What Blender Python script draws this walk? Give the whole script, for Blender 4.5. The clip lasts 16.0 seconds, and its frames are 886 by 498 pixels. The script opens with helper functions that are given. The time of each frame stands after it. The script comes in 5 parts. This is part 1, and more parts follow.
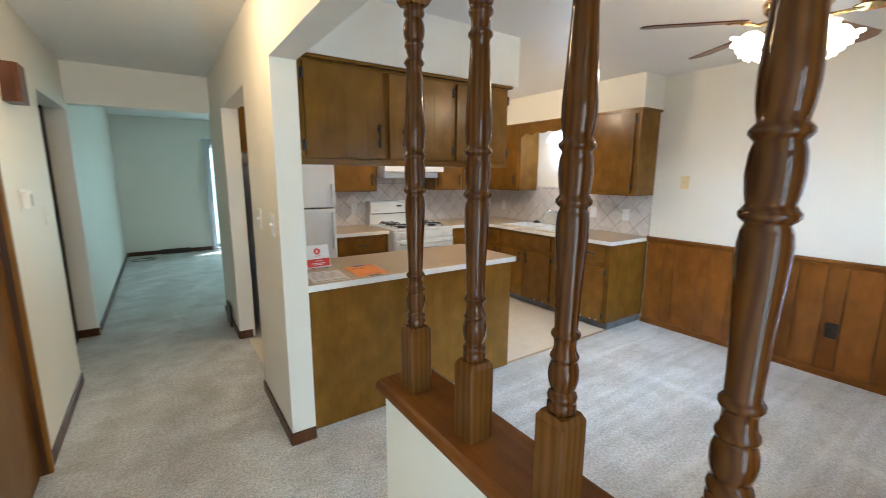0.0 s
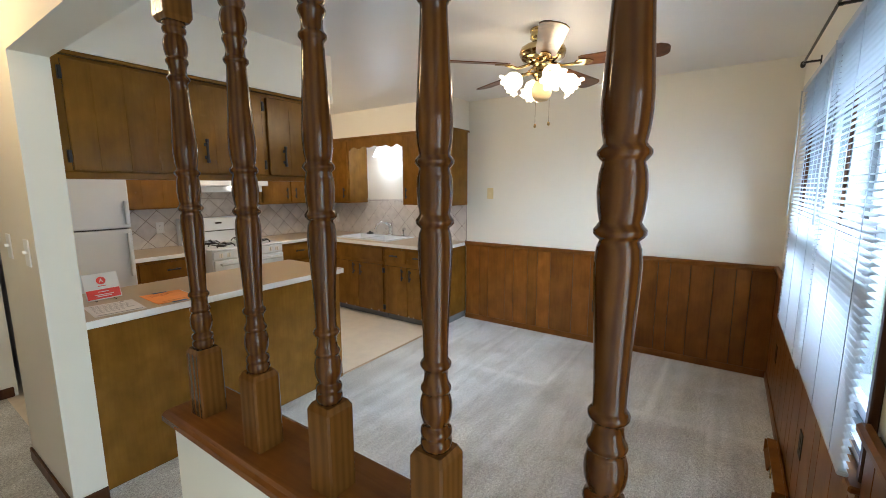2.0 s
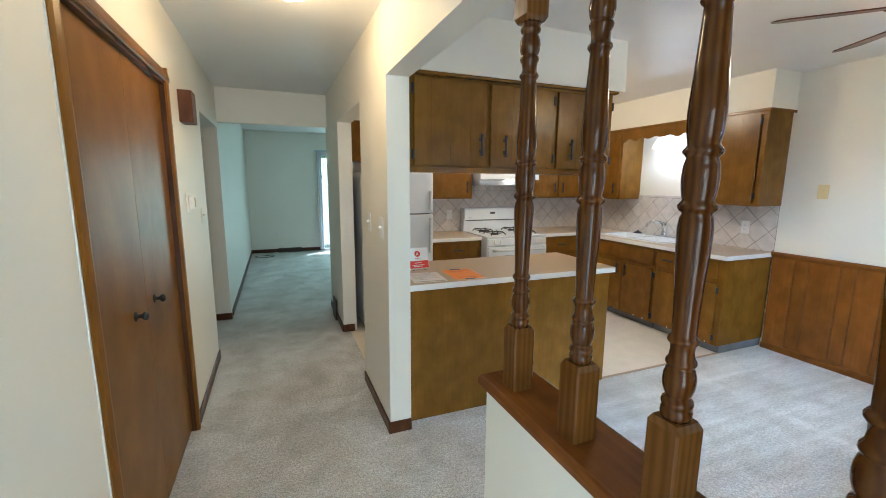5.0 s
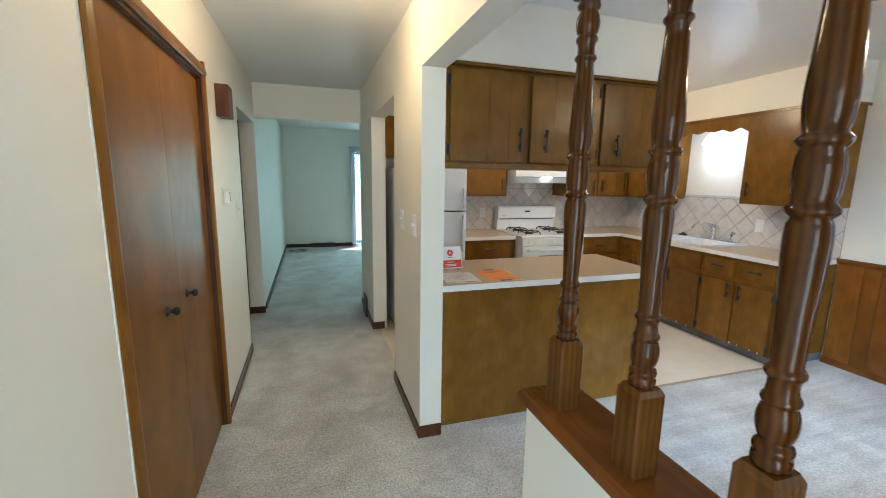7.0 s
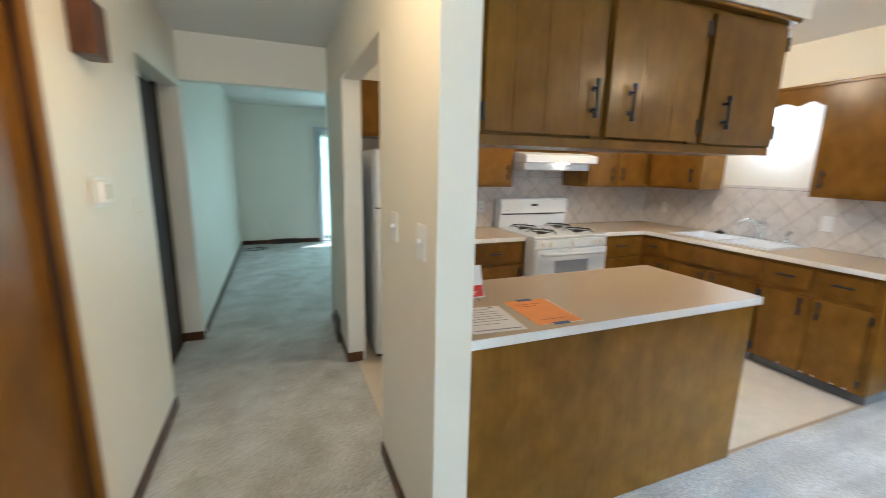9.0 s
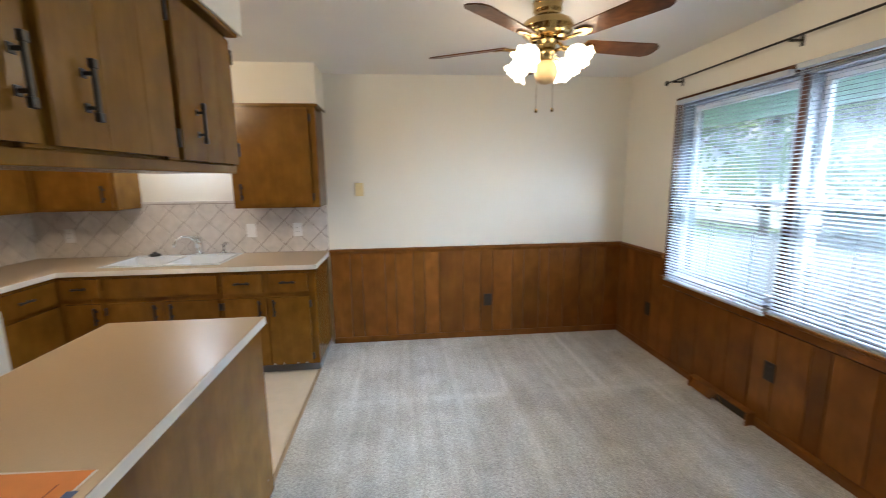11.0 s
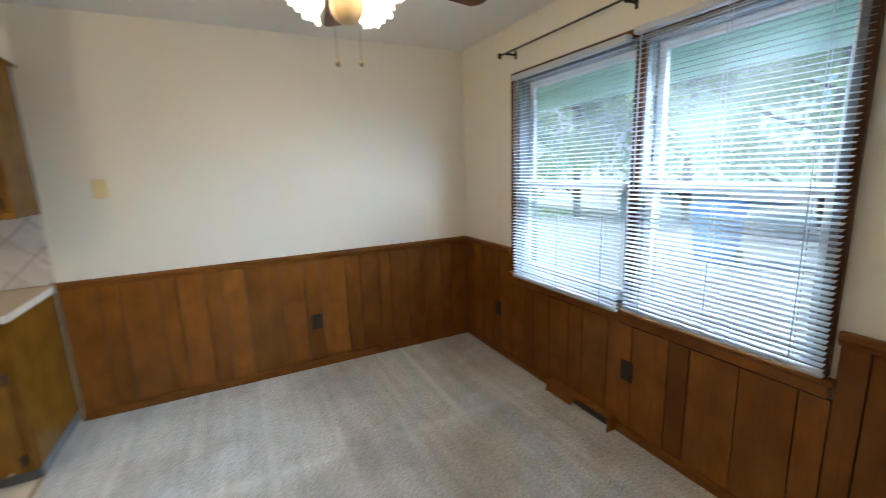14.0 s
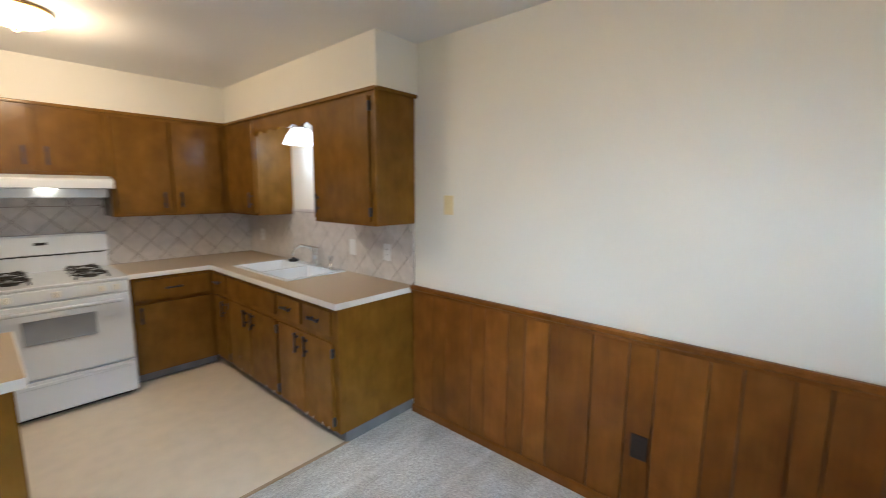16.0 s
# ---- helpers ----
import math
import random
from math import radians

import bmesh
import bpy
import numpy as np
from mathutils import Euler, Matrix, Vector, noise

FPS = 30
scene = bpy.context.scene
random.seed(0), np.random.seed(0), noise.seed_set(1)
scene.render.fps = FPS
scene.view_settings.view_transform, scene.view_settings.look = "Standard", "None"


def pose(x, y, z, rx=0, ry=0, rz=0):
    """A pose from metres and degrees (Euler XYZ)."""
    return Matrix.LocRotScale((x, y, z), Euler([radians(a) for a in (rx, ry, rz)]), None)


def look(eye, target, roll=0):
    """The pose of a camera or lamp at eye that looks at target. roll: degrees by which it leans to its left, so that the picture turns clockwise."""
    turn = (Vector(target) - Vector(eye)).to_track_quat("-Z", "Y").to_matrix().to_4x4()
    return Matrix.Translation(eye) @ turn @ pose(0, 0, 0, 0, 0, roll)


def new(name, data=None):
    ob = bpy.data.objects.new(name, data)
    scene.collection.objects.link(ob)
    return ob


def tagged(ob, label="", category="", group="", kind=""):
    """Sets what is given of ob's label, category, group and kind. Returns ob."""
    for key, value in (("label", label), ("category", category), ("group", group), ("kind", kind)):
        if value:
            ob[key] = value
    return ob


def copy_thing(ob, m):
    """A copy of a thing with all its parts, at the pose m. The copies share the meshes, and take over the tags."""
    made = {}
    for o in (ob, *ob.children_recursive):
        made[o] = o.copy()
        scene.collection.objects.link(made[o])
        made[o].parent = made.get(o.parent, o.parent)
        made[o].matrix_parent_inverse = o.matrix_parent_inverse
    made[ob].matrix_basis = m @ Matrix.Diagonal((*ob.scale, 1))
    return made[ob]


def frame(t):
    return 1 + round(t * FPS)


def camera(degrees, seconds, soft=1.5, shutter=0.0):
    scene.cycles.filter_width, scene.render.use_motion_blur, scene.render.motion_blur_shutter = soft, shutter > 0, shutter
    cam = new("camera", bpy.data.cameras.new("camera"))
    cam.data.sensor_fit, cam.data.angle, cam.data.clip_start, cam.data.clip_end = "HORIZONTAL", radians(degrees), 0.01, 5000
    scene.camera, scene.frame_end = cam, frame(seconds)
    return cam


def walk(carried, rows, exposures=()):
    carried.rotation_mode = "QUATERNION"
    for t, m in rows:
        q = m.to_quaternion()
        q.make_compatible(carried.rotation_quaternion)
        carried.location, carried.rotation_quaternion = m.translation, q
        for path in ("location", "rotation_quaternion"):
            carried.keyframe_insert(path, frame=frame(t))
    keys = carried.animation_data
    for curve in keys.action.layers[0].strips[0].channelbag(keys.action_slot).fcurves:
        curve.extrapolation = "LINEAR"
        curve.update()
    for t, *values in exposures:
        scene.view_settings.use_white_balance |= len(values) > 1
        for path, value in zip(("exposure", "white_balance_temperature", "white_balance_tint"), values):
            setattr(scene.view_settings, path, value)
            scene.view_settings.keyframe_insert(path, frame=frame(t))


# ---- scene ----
cam = camera(94.0, 16.0, soft=0.9, shutter=0.4)
PATH = [
    (0, (0.703, 0.403, 1.515), (1.811, 2.03, 1.16), 0.3),
    (0.5, (0.662, 0.378, 1.525), (1.998, 1.826, 1.181), 0.3),
    (1, (0.703, 0.302, 1.526), (2.211, 1.577, 1.209), 0.0),
    (1.5, (0.735, 0.246, 1.527), (2.337, 1.405, 1.227), -0.1),
    (2, (0.751, 0.211, 1.525), (2.378, 1.336, 1.227), -0.2),
    (2.5, (0.727, 0.244, 1.523), (2.258, 1.495, 1.221), -0.1),
    (3, (0.69, 0.297, 1.53), (2.058, 1.721, 1.214), -0.0),
    (3.5, (0.662, 0.335, 1.522), (1.828, 1.929, 1.21), -0.1),
    (4, (0.63, 0.359, 1.522), (1.607, 2.075, 1.204), 0.2),
    (4.5, (0.618, 0.366, 1.515), (1.445, 2.16, 1.201), 0.3),
    (7, (0.633, 0.472, 1.506), (1.235, 2.349, 1.171), 0.9),
    (7.5, (0.596, 0.727, 1.505), (1.085, 2.637, 1.165), 1.1),
    (8, (0.614, 0.949, 1.508), (0.959, 2.885, 1.146), 1.0),
    (8.5, (0.687, 1.181, 1.508), (0.981, 3.12, 1.115), 1.2),
    (9, (0.749, 1.461, 1.492), (1.481, 3.28, 1.1), 1.1),
    (9.5, (0.81, 1.734, 1.521), (2.125, 3.193, 1.147), -0.0),
    (10, (0.947, 1.91, 1.521), (2.68, 2.843, 1.167), -0.7),
    (10.2, (0.977, 1.943, 1.526), (2.825, 2.624, 1.178), -0.8),
    (12.5, (0.902, 2.041, 1.535), (2.686, 1.194, 1.219), -0.1),
    (13, (1.022, 2.046, 1.523), (2.875, 1.383, 1.17), -0.4),
    (13.5, (1.267, 1.912, 1.524), (3.159, 1.379, 1.156), -1.4),
    (14, (1.617, 1.658, 1.494), (3.379, 0.79, 1.116), -2.0),
    (14.2, (1.764, 1.552, 1.498), (3.473, 0.586, 1.114), -1.9),
    (14.5, (1.942, 1.378, 1.462), (3.688, 0.483, 1.073), -1.5),
    (15, (2.22, 1.104, 1.483), (4.173, 0.866, 1.121), -0.6),
    (15.5, (2.551, 0.921, 1.521), (4.437, 1.516, 1.226), -0.0),
    (15.6, (2.622, 0.869, 1.52), (4.448, 1.638, 1.244), 0.1),
    (16, (2.869, 0.719, 1.535), (4.356, 2.027, 1.258), 0.3),
]
EXPOSURES = [(0, 1.3, 5500, 10), (1.5, 1.0, 5700, 10), (2.5, 1.03, 5700, 10), (4.0, 1.2, 5350, 8), (8.5, 1.25, 5300, 8), (9.0, 1.4, 5400, 9), (9.5, 1.27, 5600, 12), (12.5, 0.95, 5850, 10), (14.2, 0.72, 5800, 8), (14.5, 0.57, 5850, 10), (15, 0.32, 8900, 27), (15.5, 0.93, 7300, 16), (16, 0.92, 5700, 11)]
walk(cam, [(t, look(eye, target, roll)) for t, eye, target, roll in PATH], EXPOSURES)

# ---- world and lights ----
world = bpy.data.worlds.new("sky")
scene.world = world
world.use_nodes = True
wn = world.node_tree.nodes
sky = wn.new("ShaderNodeTexSky")
sky.sky_type, sky.sun_disc = "NISHITA", False
sky.sun_elevation, sky.sun_rotation = radians(48), radians(55)
wn["Background"].inputs[1].default_value = 0.085
world.node_tree.links.new(sky.outputs[0], wn["Background"].inputs[0])
sun = new("sun", bpy.data.lights.new("sun", "SUN"))
sun.data.energy, sun.data.angle, sun.data.color = 3.8, radians(0.5), (1, 0.95, 0.87)
sun.matrix_world = look((0, 0, 0), (-math.sin(radians(55)) * 0.67, -math.cos(radians(55)) * 0.67, -0.74))


def lamp(name, place, watts, colour, radius):
    ob = new(name, bpy.data.lights.new(name, "POINT"))
    ob.data.energy, ob.data.color, ob.data.shadow_soft_size = watts, colour, radius
    ob.location = place
    return ob


def window_lamp(name, place, target, w, h, watts, colour, spread=180):
    ob = new(name, bpy.data.lights.new(name, "AREA"))
    ob.data.shape, ob.data.size, ob.data.size_y, ob.data.energy, ob.data.color = "RECTANGLE", w, h, watts, colour
    ob.data.spread = radians(spread)
    ob.matrix_world = look(place, target)
    return ob


WARM = (1.0, 0.72, 0.42)
AMBER = (1.0, 0.64, 0.27)
FAN_W, FOYER_W, KITCHEN_W, SINK_W = 1.15, 6.3, 15.0, 1.7
TILE_PITCH = 0.152
window_lamp("window_daylight", (3.13, -0.72, 2.17), (3.13, -0.10, 1.38), 2.1, 0.7, 43, (0.70, 0.87, 1.0), 70)
window_lamp("window_skylight", (2.45, -0.60, 1.75), (4.82, 1.20, 0.45), 0.5, 0.6, 6, (0.80, 0.91, 1.0), 58)
window_lamp("entry_daylight", (0.585, -0.95, 1.05), (0.65, 2, 0.95), 0.8, 1.8, 8.5, (0.90, 0.97, 0.94))
window_lamp("slider_daylight", (2.5, 9.9, 1.05), (2.5, 5, 0.9), 1.9, 1.9, 11, (0.68, 1.0, 0.92))

# ---- materials ----


def material(name, rough=0.5, metal=0.0):
    m = bpy.data.materials.new(name)
    m.use_nodes = True
    b = m.node_tree.nodes["Principled BSDF"]
    b.inputs["Roughness"].default_value, b.inputs["Metallic"].default_value = rough, metal
    return m, m.node_tree.nodes, m.node_tree.links, b


def mixed(nodes, links, fac, a, b, kind="MIX"):
    n = nodes.new("ShaderNodeMix")
    n.data_type, n.blend_type = "RGBA", kind
    for sock, v in ((n.inputs[0], fac), (n.inputs[6], a), (n.inputs[7], b)):
        if isinstance(v, (int, float)):
            sock.default_value = v
        elif isinstance(v, tuple):
            sock.default_value = (*v, 1)
        else:
            links.new(v, sock)
    return n.outputs[2]


def noise_of(nodes, links, scale, stretch=(1, 1, 1), detail=4, distort=0.0, seeded=False):
    tc, mp, n = nodes.new("ShaderNodeTexCoord"), nodes.new("ShaderNodeMapping"), nodes.new("ShaderNodeTexNoise")
    mp.inputs["Scale"].default_value = stretch
    links.new(tc.outputs["Object"], mp.inputs["Vector"])
    if seeded:
        inf, mul = nodes.new("ShaderNodeObjectInfo"), nodes.new("ShaderNodeMath")
        mul.operation, mul.inputs[1].default_value = "MULTIPLY", 37.0
        links.new(inf.outputs["Random"], mul.inputs[0])
        links.new(mul.outputs[0], mp.inputs["Location"])
    links.new(mp.outputs[0], n.inputs["Vector"])
    n.inputs["Scale"].default_value, n.inputs["Detail"].default_value, n.inputs["Distortion"].default_value = scale, detail, distort
    return n.outputs["Fac"]


def ramp(nodes, links, fac, stops):
    r = nodes.new("ShaderNodeValToRGB")
    e = r.color_ramp.elements
    while len(e) < len(stops):
        e.new(0.5)
    for el, (p, c) in zip(e, stops):
        el.position, el.color = p, (*c, 1)
    links.new(fac, r.inputs[0])
    return r.outputs[0]


def bump(nodes, links, b, height, strength, dist):
    n = nodes.new("ShaderNodeBump")
    n.inputs["Strength"].default_value, n.inputs["Distance"].default_value = strength, dist
    links.new(height, n.inputs["Height"])
    links.new(n.outputs[0], b.inputs["Normal"])


def plain(name, colour, rough=0.5, metal=0.0, vary=0.06, scale=6, bumps=0.0, bscale=120):
    m, n, l, b = material(name, rough, metal)
    dark = tuple(c * (1 - vary) for c in colour)
    light = tuple(min(1, c * (1 + vary)) for c in colour)
    l.new(ramp(n, l, noise_of(n, l, scale), [(0.3, dark), (0.7, light)]), b.inputs["Base Color"])
    if bumps:
        bump(n, l, b, noise_of(n, l, bscale, detail=3), bumps, 0.002)
    return m


def wood(name, dark, mid, light, grain=(26, 26, 1.6), rough=0.35, blotch=3.0, spread=0.25, contrast=0.5, odd=(0.70, 0.66, 0.60)):
    m, n, l, b = material(name, rough)
    g = noise_of(n, l, 1.0, grain, 6, 1.2, True)
    col = ramp(n, l, g, [(0.5 - spread, dark), (0.5, mid), (0.5 + spread, light)])
    bl = noise_of(n, l, blotch, (1, 1, 0.7), 5, 0.8, True)
    col = mixed(n, l, contrast, col, ramp(n, l, bl, [(0.32, (0.50, 0.47, 0.43)), (0.66, (1.0, 1.0, 1.0))]), "MULTIPLY")
    finish_wood(n, l, b, col, g, rough, odd)
    return m


def finish_wood(n, l, b, col, g, rough, odd, relief=0.035, spec=0.22):
    inf = n.new("ShaderNodeObjectInfo")
    var = ramp(n, l, inf.outputs["Random"], [(0.0, odd), (1.0, (1.0, 1.0, 1.0))])
    col = mixed(n, l, 0.6, col, var, "MULTIPLY")
    l.new(col, b.inputs["Base Color"])
    l.new(ramp(n, l, g, [(0.2, (rough + 0.03,) * 3), (0.8, (rough - 0.03,) * 3)]), b.inputs["Roughness"])
    b.inputs["Coat Weight"].default_value, b.inputs["Coat Roughness"].default_value = 0.08, 0.2
    b.inputs["Specular IOR Level"].default_value = spec
    if relief:
        bump(n, l, b, g, relief, 0.0012)


def birch(name, dark, mid, light, rough=0.3, cloud=7.0, odd=(0.80, 0.78, 0.74), fine=0.3):
    """Stained birch veneer: cloudy figure, faint upright grain."""
    m, n, l, b = material(name, rough)
    cl = noise_of(n, l, cloud, (1.0, 1.0, 0.8), 5, 0.2, True)
    col = ramp(n, l, cl, [(0.30, dark), (0.5, mid), (0.70, light)])
    g = noise_of(n, l, 1.0, (70, 70, 4), 4, 0.4, True)
    col = mixed(n, l, fine, col, ramp(n, l, g, [(0.3, (0.55, 0.53, 0.50)), (0.6, (1, 1, 1))]), "MULTIPLY")
    wide = noise_of(n, l, 2.2, (1.6, 1.6, 0.5), 3, 0.6, True)
    col = mixed(n, l, 0.4, col, ramp(n, l, wide, [(0.34, (0.62, 0.58, 0.54)), (0.62, (1, 1, 1))]), "MULTIPLY")
    finish_wood(n, l, b, col, cl, rough, odd, 0.0)
    return m


def ringed(name, dark, mid, light, rough, pitch=0.011):
    """Flat-sawn stock with growth layers, which loop where the turning cuts them."""
    m, n, l, b = material(name, rough)
    tc, mp, wv = n.new("ShaderNodeTexCoord"), n.new("ShaderNodeMapping"), n.new("ShaderNodeTexWave")
    inf, mul = n.new("ShaderNodeObjectInfo"), n.new("ShaderNodeMath")
    mul.operation, mul.inputs[1].default_value = "MULTIPLY", 11.0
    l.new(inf.outputs["Random"], mul.inputs[0])
    l.new(mul.outputs[0], mp.inputs["Location"])
    mp.inputs["Scale"].default_value = (1, 1, 0.16)
    mp.inputs["Rotation"].default_value = (0, 0, radians(35))
    l.new(tc.outputs["Object"], mp.inputs["Vector"])
    l.new(mp.outputs[0], wv.inputs["Vector"])
    wv.bands_direction, wv.wave_profile = "X", "SIN"
    wv.inputs["Scale"].default_value, wv.inputs["Distortion"].default_value = 0.314 / pitch, 2.5
    wv.inputs["Detail"].default_value, wv.inputs["Detail Scale"].default_value = 2.0, 0.8
    col = ramp(n, l, wv.outputs["Fac"], [(0.1, light), (0.5, mid), (0.95, dark)])
    g = noise_of(n, l, 1.0, (150, 150, 7), 3, 0.3, True)
    col = mixed(n, l, 0.22, col, ramp(n, l, g, [(0.32, (0.62, 0.60, 0.58)), (0.58, (1, 1, 1))]), "MULTIPLY")
    cl = noise_of(n, l, 9.0, (1, 1, 0.6), 4, 0.8, True)
    col = mixed(n, l, 0.6, col, ramp(n, l, cl, [(0.34, (0.55, 0.50, 0.46)), (0.62, (1, 1, 1))]), "MULTIPLY")
    finish_wood(n, l, b, col, cl, rough, (0.82, 0.80, 0.78), 0.0, 0.26)
    return m


def glowing(name, colour, strength):
    m, n, l, b = material(name, 0.3)
    b.inputs["Base Color"].default_value = (*colour, 1)
    b.inputs["Emission Color"].default_value, b.inputs["Emission Strength"].default_value = (*colour, 1), strength
    return m


CABINET = birch("cabinet_wood", (0.180, 0.083, 0.011), (0.222, 0.104, 0.014), (0.262, 0.127, 0.019), 0.25, 9.0, fine=0.25)
PANEL = birch("panel_wood", (0.185, 0.063, 0.009), (0.24, 0.086, 0.012), (0.295, 0.114, 0.018), 0.36, 7.0, (0.40, 0.37, 0.34), 0.3)
TURNED = ringed("turned_wood", (0.056, 0.017, 0.003), (0.076, 0.025, 0.004), (0.090, 0.031, 0.005), 0.09)
BLOCK = ringed("block_wood", (0.108, 0.042, 0.008), (0.128, 0.051, 0.010), (0.140, 0.057, 0.012), 0.18, 0.013)
TURNED.node_tree.nodes["Principled BSDF"].inputs["Coat Weight"].default_value = 0.10
TURNED.node_tree.nodes["Principled BSDF"].inputs["Coat Roughness"].default_value = 0.1
TRIM = wood("trim_wood", (0.045, 0.016, 0.006), (0.095, 0.036, 0.012), (0.15, 0.06, 0.022), (14, 14, 2), 0.4, 5)
LEDGE = wood("ledge_wood", (0.12, 0.037, 0.006), (0.17, 0.058, 0.010), (0.22, 0.082, 0.016), (30, 1.6, 30), 0.22, 6, 0.35, 0.6)
DOORWOOD = birch("closet_door_wood", (0.172, 0.069, 0.007), (0.212, 0.088, 0.009), (0.255, 0.110, 0.013), 0.32, 6.0, (0.85, 0.83, 0.8), 0.15)
DOORWOOD.node_tree.nodes["Principled BSDF"].inputs["Coat Weight"].default_value = 0.0
BLADE = wood("fan_blade_wood", (0.05, 0.018, 0.006), (0.14, 0.05, 0.015), (0.24, 0.1, 0.035), (10, 10, 10), 0.35, 4)
WALL = plain("wall_paint", (0.80, 0.768, 0.68), 0.55, vary=0.015, scale=2, bumps=0.08, bscale=220)
CEIL = plain("ceiling_paint", (0.78, 0.77, 0.75), 0.38, vary=0.015, scale=2, bumps=0.15, bscale=14)
COUNTER = plain("laminate", (0.47, 0.36, 0.235), 0.28, vary=0.04, scale=300)
EDGE = plain("laminate_edge", (0.86, 0.86, 0.85), 0.3, vary=0.02)
VINYL = plain("vinyl", (0.70, 0.61, 0.48), 0.42, vary=0.05, scale=9)
WHITE = plain("white_enamel", (0.76, 0.80, 0.85), 0.22, vary=0.01)
PLASTIC = plain("white_plastic", (0.80, 0.78, 0.73), 0.35, vary=0.02)
IVORY = plain("ivory_plastic", (0.75, 0.62, 0.33), 0.35, vary=0.03)
BLACK = plain("black_iron", (0.018, 0.017, 0.016), 0.42, 0.2, 0.2, 40)
# Near-black colour carries the shade of board gaps, peninsula toe kick and register throat.
DARK = plain("recess_shade", (0.03, 0.028, 0.026), 0.7, vary=0.2)
BRASS = plain("polished_brass", (0.44, 0.31, 0.13), 0.17, 1.0, 0.08, 20)
CHROME = plain("chrome", (0.82, 0.83, 0.85), 0.1, 1.0, 0.03)
TILE = plain("tile", (0.63, 0.585, 0.55), 0.3, vary=0.10, scale=14, bumps=0.05, bscale=30)
GROUT = plain("grout", (0.29, 0.24, 0.21), 0.8, vary=0.08, scale=30)


def carpet_material():
    m, n, l, b = material("carpet", 0.95)
    fine = noise_of(n, l, 150, detail=4)
    tuft = noise_of(n, l, 60, detail=4)
    big = noise_of(n, l, 2.2, (1, 1, 1), 5, 0.3)
    lanes = noise_of(n, l, 1.0, (0.7, 11.0, 1), 4, 0.5)
    col = ramp(n, l, fine, [(0.34, (0.42, 0.425, 0.415)), (0.62, (0.86, 0.865, 0.85))])
    col = mixed(n, l, 0.55, col, ramp(n, l, tuft, [(0.36, (0.52, 0.52, 0.52)), (0.60, (1, 1, 1))]), "MULTIPLY")
    # pale lines where the vacuum's passes meet, and the broken lines across them
    line = None
    for way, scale, lo in (("Y", 0.86, 0.94), ("X", 0.145, 0.996)):
        tc, wv = n.new("ShaderNodeTexCoord"), n.new("ShaderNodeTexWave")
        wv.bands_direction, wv.wave_profile = way, "SIN"
        wv.inputs["Scale"].default_value, wv.inputs["Distortion"].default_value = scale, 0.9 if way == "Y" else 0.25
        wv.inputs["Detail"].default_value, wv.inputs["Detail Scale"].default_value = 3.0, 0.8 if way == "Y" else 6.0
        wv.inputs["Phase Offset"].default_value = 0.0 if way == "Y" else -1.22
        l.new(tc.outputs["Object"], wv.inputs["Vector"])
        broken = ramp(n, l, noise_of(n, l, 2.3, detail=5), [(0.44, (0, 0, 0)), (0.56, (0.30,) * 3)])
        one = mixed(n, l, 1.0, ramp(n, l, wv.outputs["Fac"], [(lo, (0, 0, 0)), (1.0, (1, 1, 1))]), broken, "MULTIPLY")
        line = one if line is None else mixed(n, l, 1.0, line, one, "LIGHTEN")
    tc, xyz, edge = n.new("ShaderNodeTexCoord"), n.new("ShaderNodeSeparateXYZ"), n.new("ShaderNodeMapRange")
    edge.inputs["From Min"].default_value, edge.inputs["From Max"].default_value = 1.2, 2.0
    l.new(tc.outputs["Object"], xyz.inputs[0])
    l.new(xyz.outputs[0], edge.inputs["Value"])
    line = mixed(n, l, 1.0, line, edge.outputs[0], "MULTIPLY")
    col = mixed(n, l, line, col, (0.86, 0.86, 0.85))
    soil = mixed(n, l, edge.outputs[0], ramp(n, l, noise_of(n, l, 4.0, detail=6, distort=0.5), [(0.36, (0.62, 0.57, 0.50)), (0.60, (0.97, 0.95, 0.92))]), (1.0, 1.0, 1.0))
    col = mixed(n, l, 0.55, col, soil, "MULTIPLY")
    nap = mixed(n, l, edge.outputs[0], (1.0, 1.0, 1.0), ramp(n, l, lanes, [(0.40, (0.66, 0.66, 0.65)), (0.60, (1, 1, 1))]))
    col = mixed(n, l, 0.42, col, nap, "MULTIPLY")
    col = mixed(n, l, 0.5, col, ramp(n, l, big, [(0.38, (0.62, 0.59, 0.55)), (0.56, (1, 1, 1))]), "MULTIPLY")
    worn = noise_of(n, l, 6.5, detail=5, distort=0.6)
    col = mixed(n, l, 0.35, col, ramp(n, l, worn, [(0.34, (0.70, 0.69, 0.67)), (0.50, (1, 1, 1))]), "MULTIPLY")
    l.new(col, b.inputs["Base Color"])
    b.inputs["Sheen Weight"].default_value = 0.3
    bump(n, l, b, tuft, 0.6, 0.008)
    return m


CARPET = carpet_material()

# ---- mesh helpers ----


def slab(bm, x0, x1, y0, y1, z0, z1):
    v = [bm.verts.new(p) for p in ((x0, y0, z0), (x1, y0, z0), (x1, y1, z0), (x0, y1, z0), (x0, y0, z1), (x1, y0, z1), (x1, y1, z1), (x0, y1, z1))]
    return [bm.faces.new([v[i] for i in f]) for f in ((3, 2, 1, 0), (4, 5, 6, 7), (0, 1, 5, 4), (1, 2, 6, 5), (2, 3, 7, 6), (3, 0, 4, 7))]


def boxes(*dims, bevel=0.0, seg=1):
    bm = bmesh.new()
    for d in dims:
        slab(bm, *d)
    if bevel:
        bmesh.ops.bevel(bm, geom=bm.edges[:], offset=bevel, segments=seg, profile=0.5, affect="EDGES", clamp_overlap=True)
    return bm


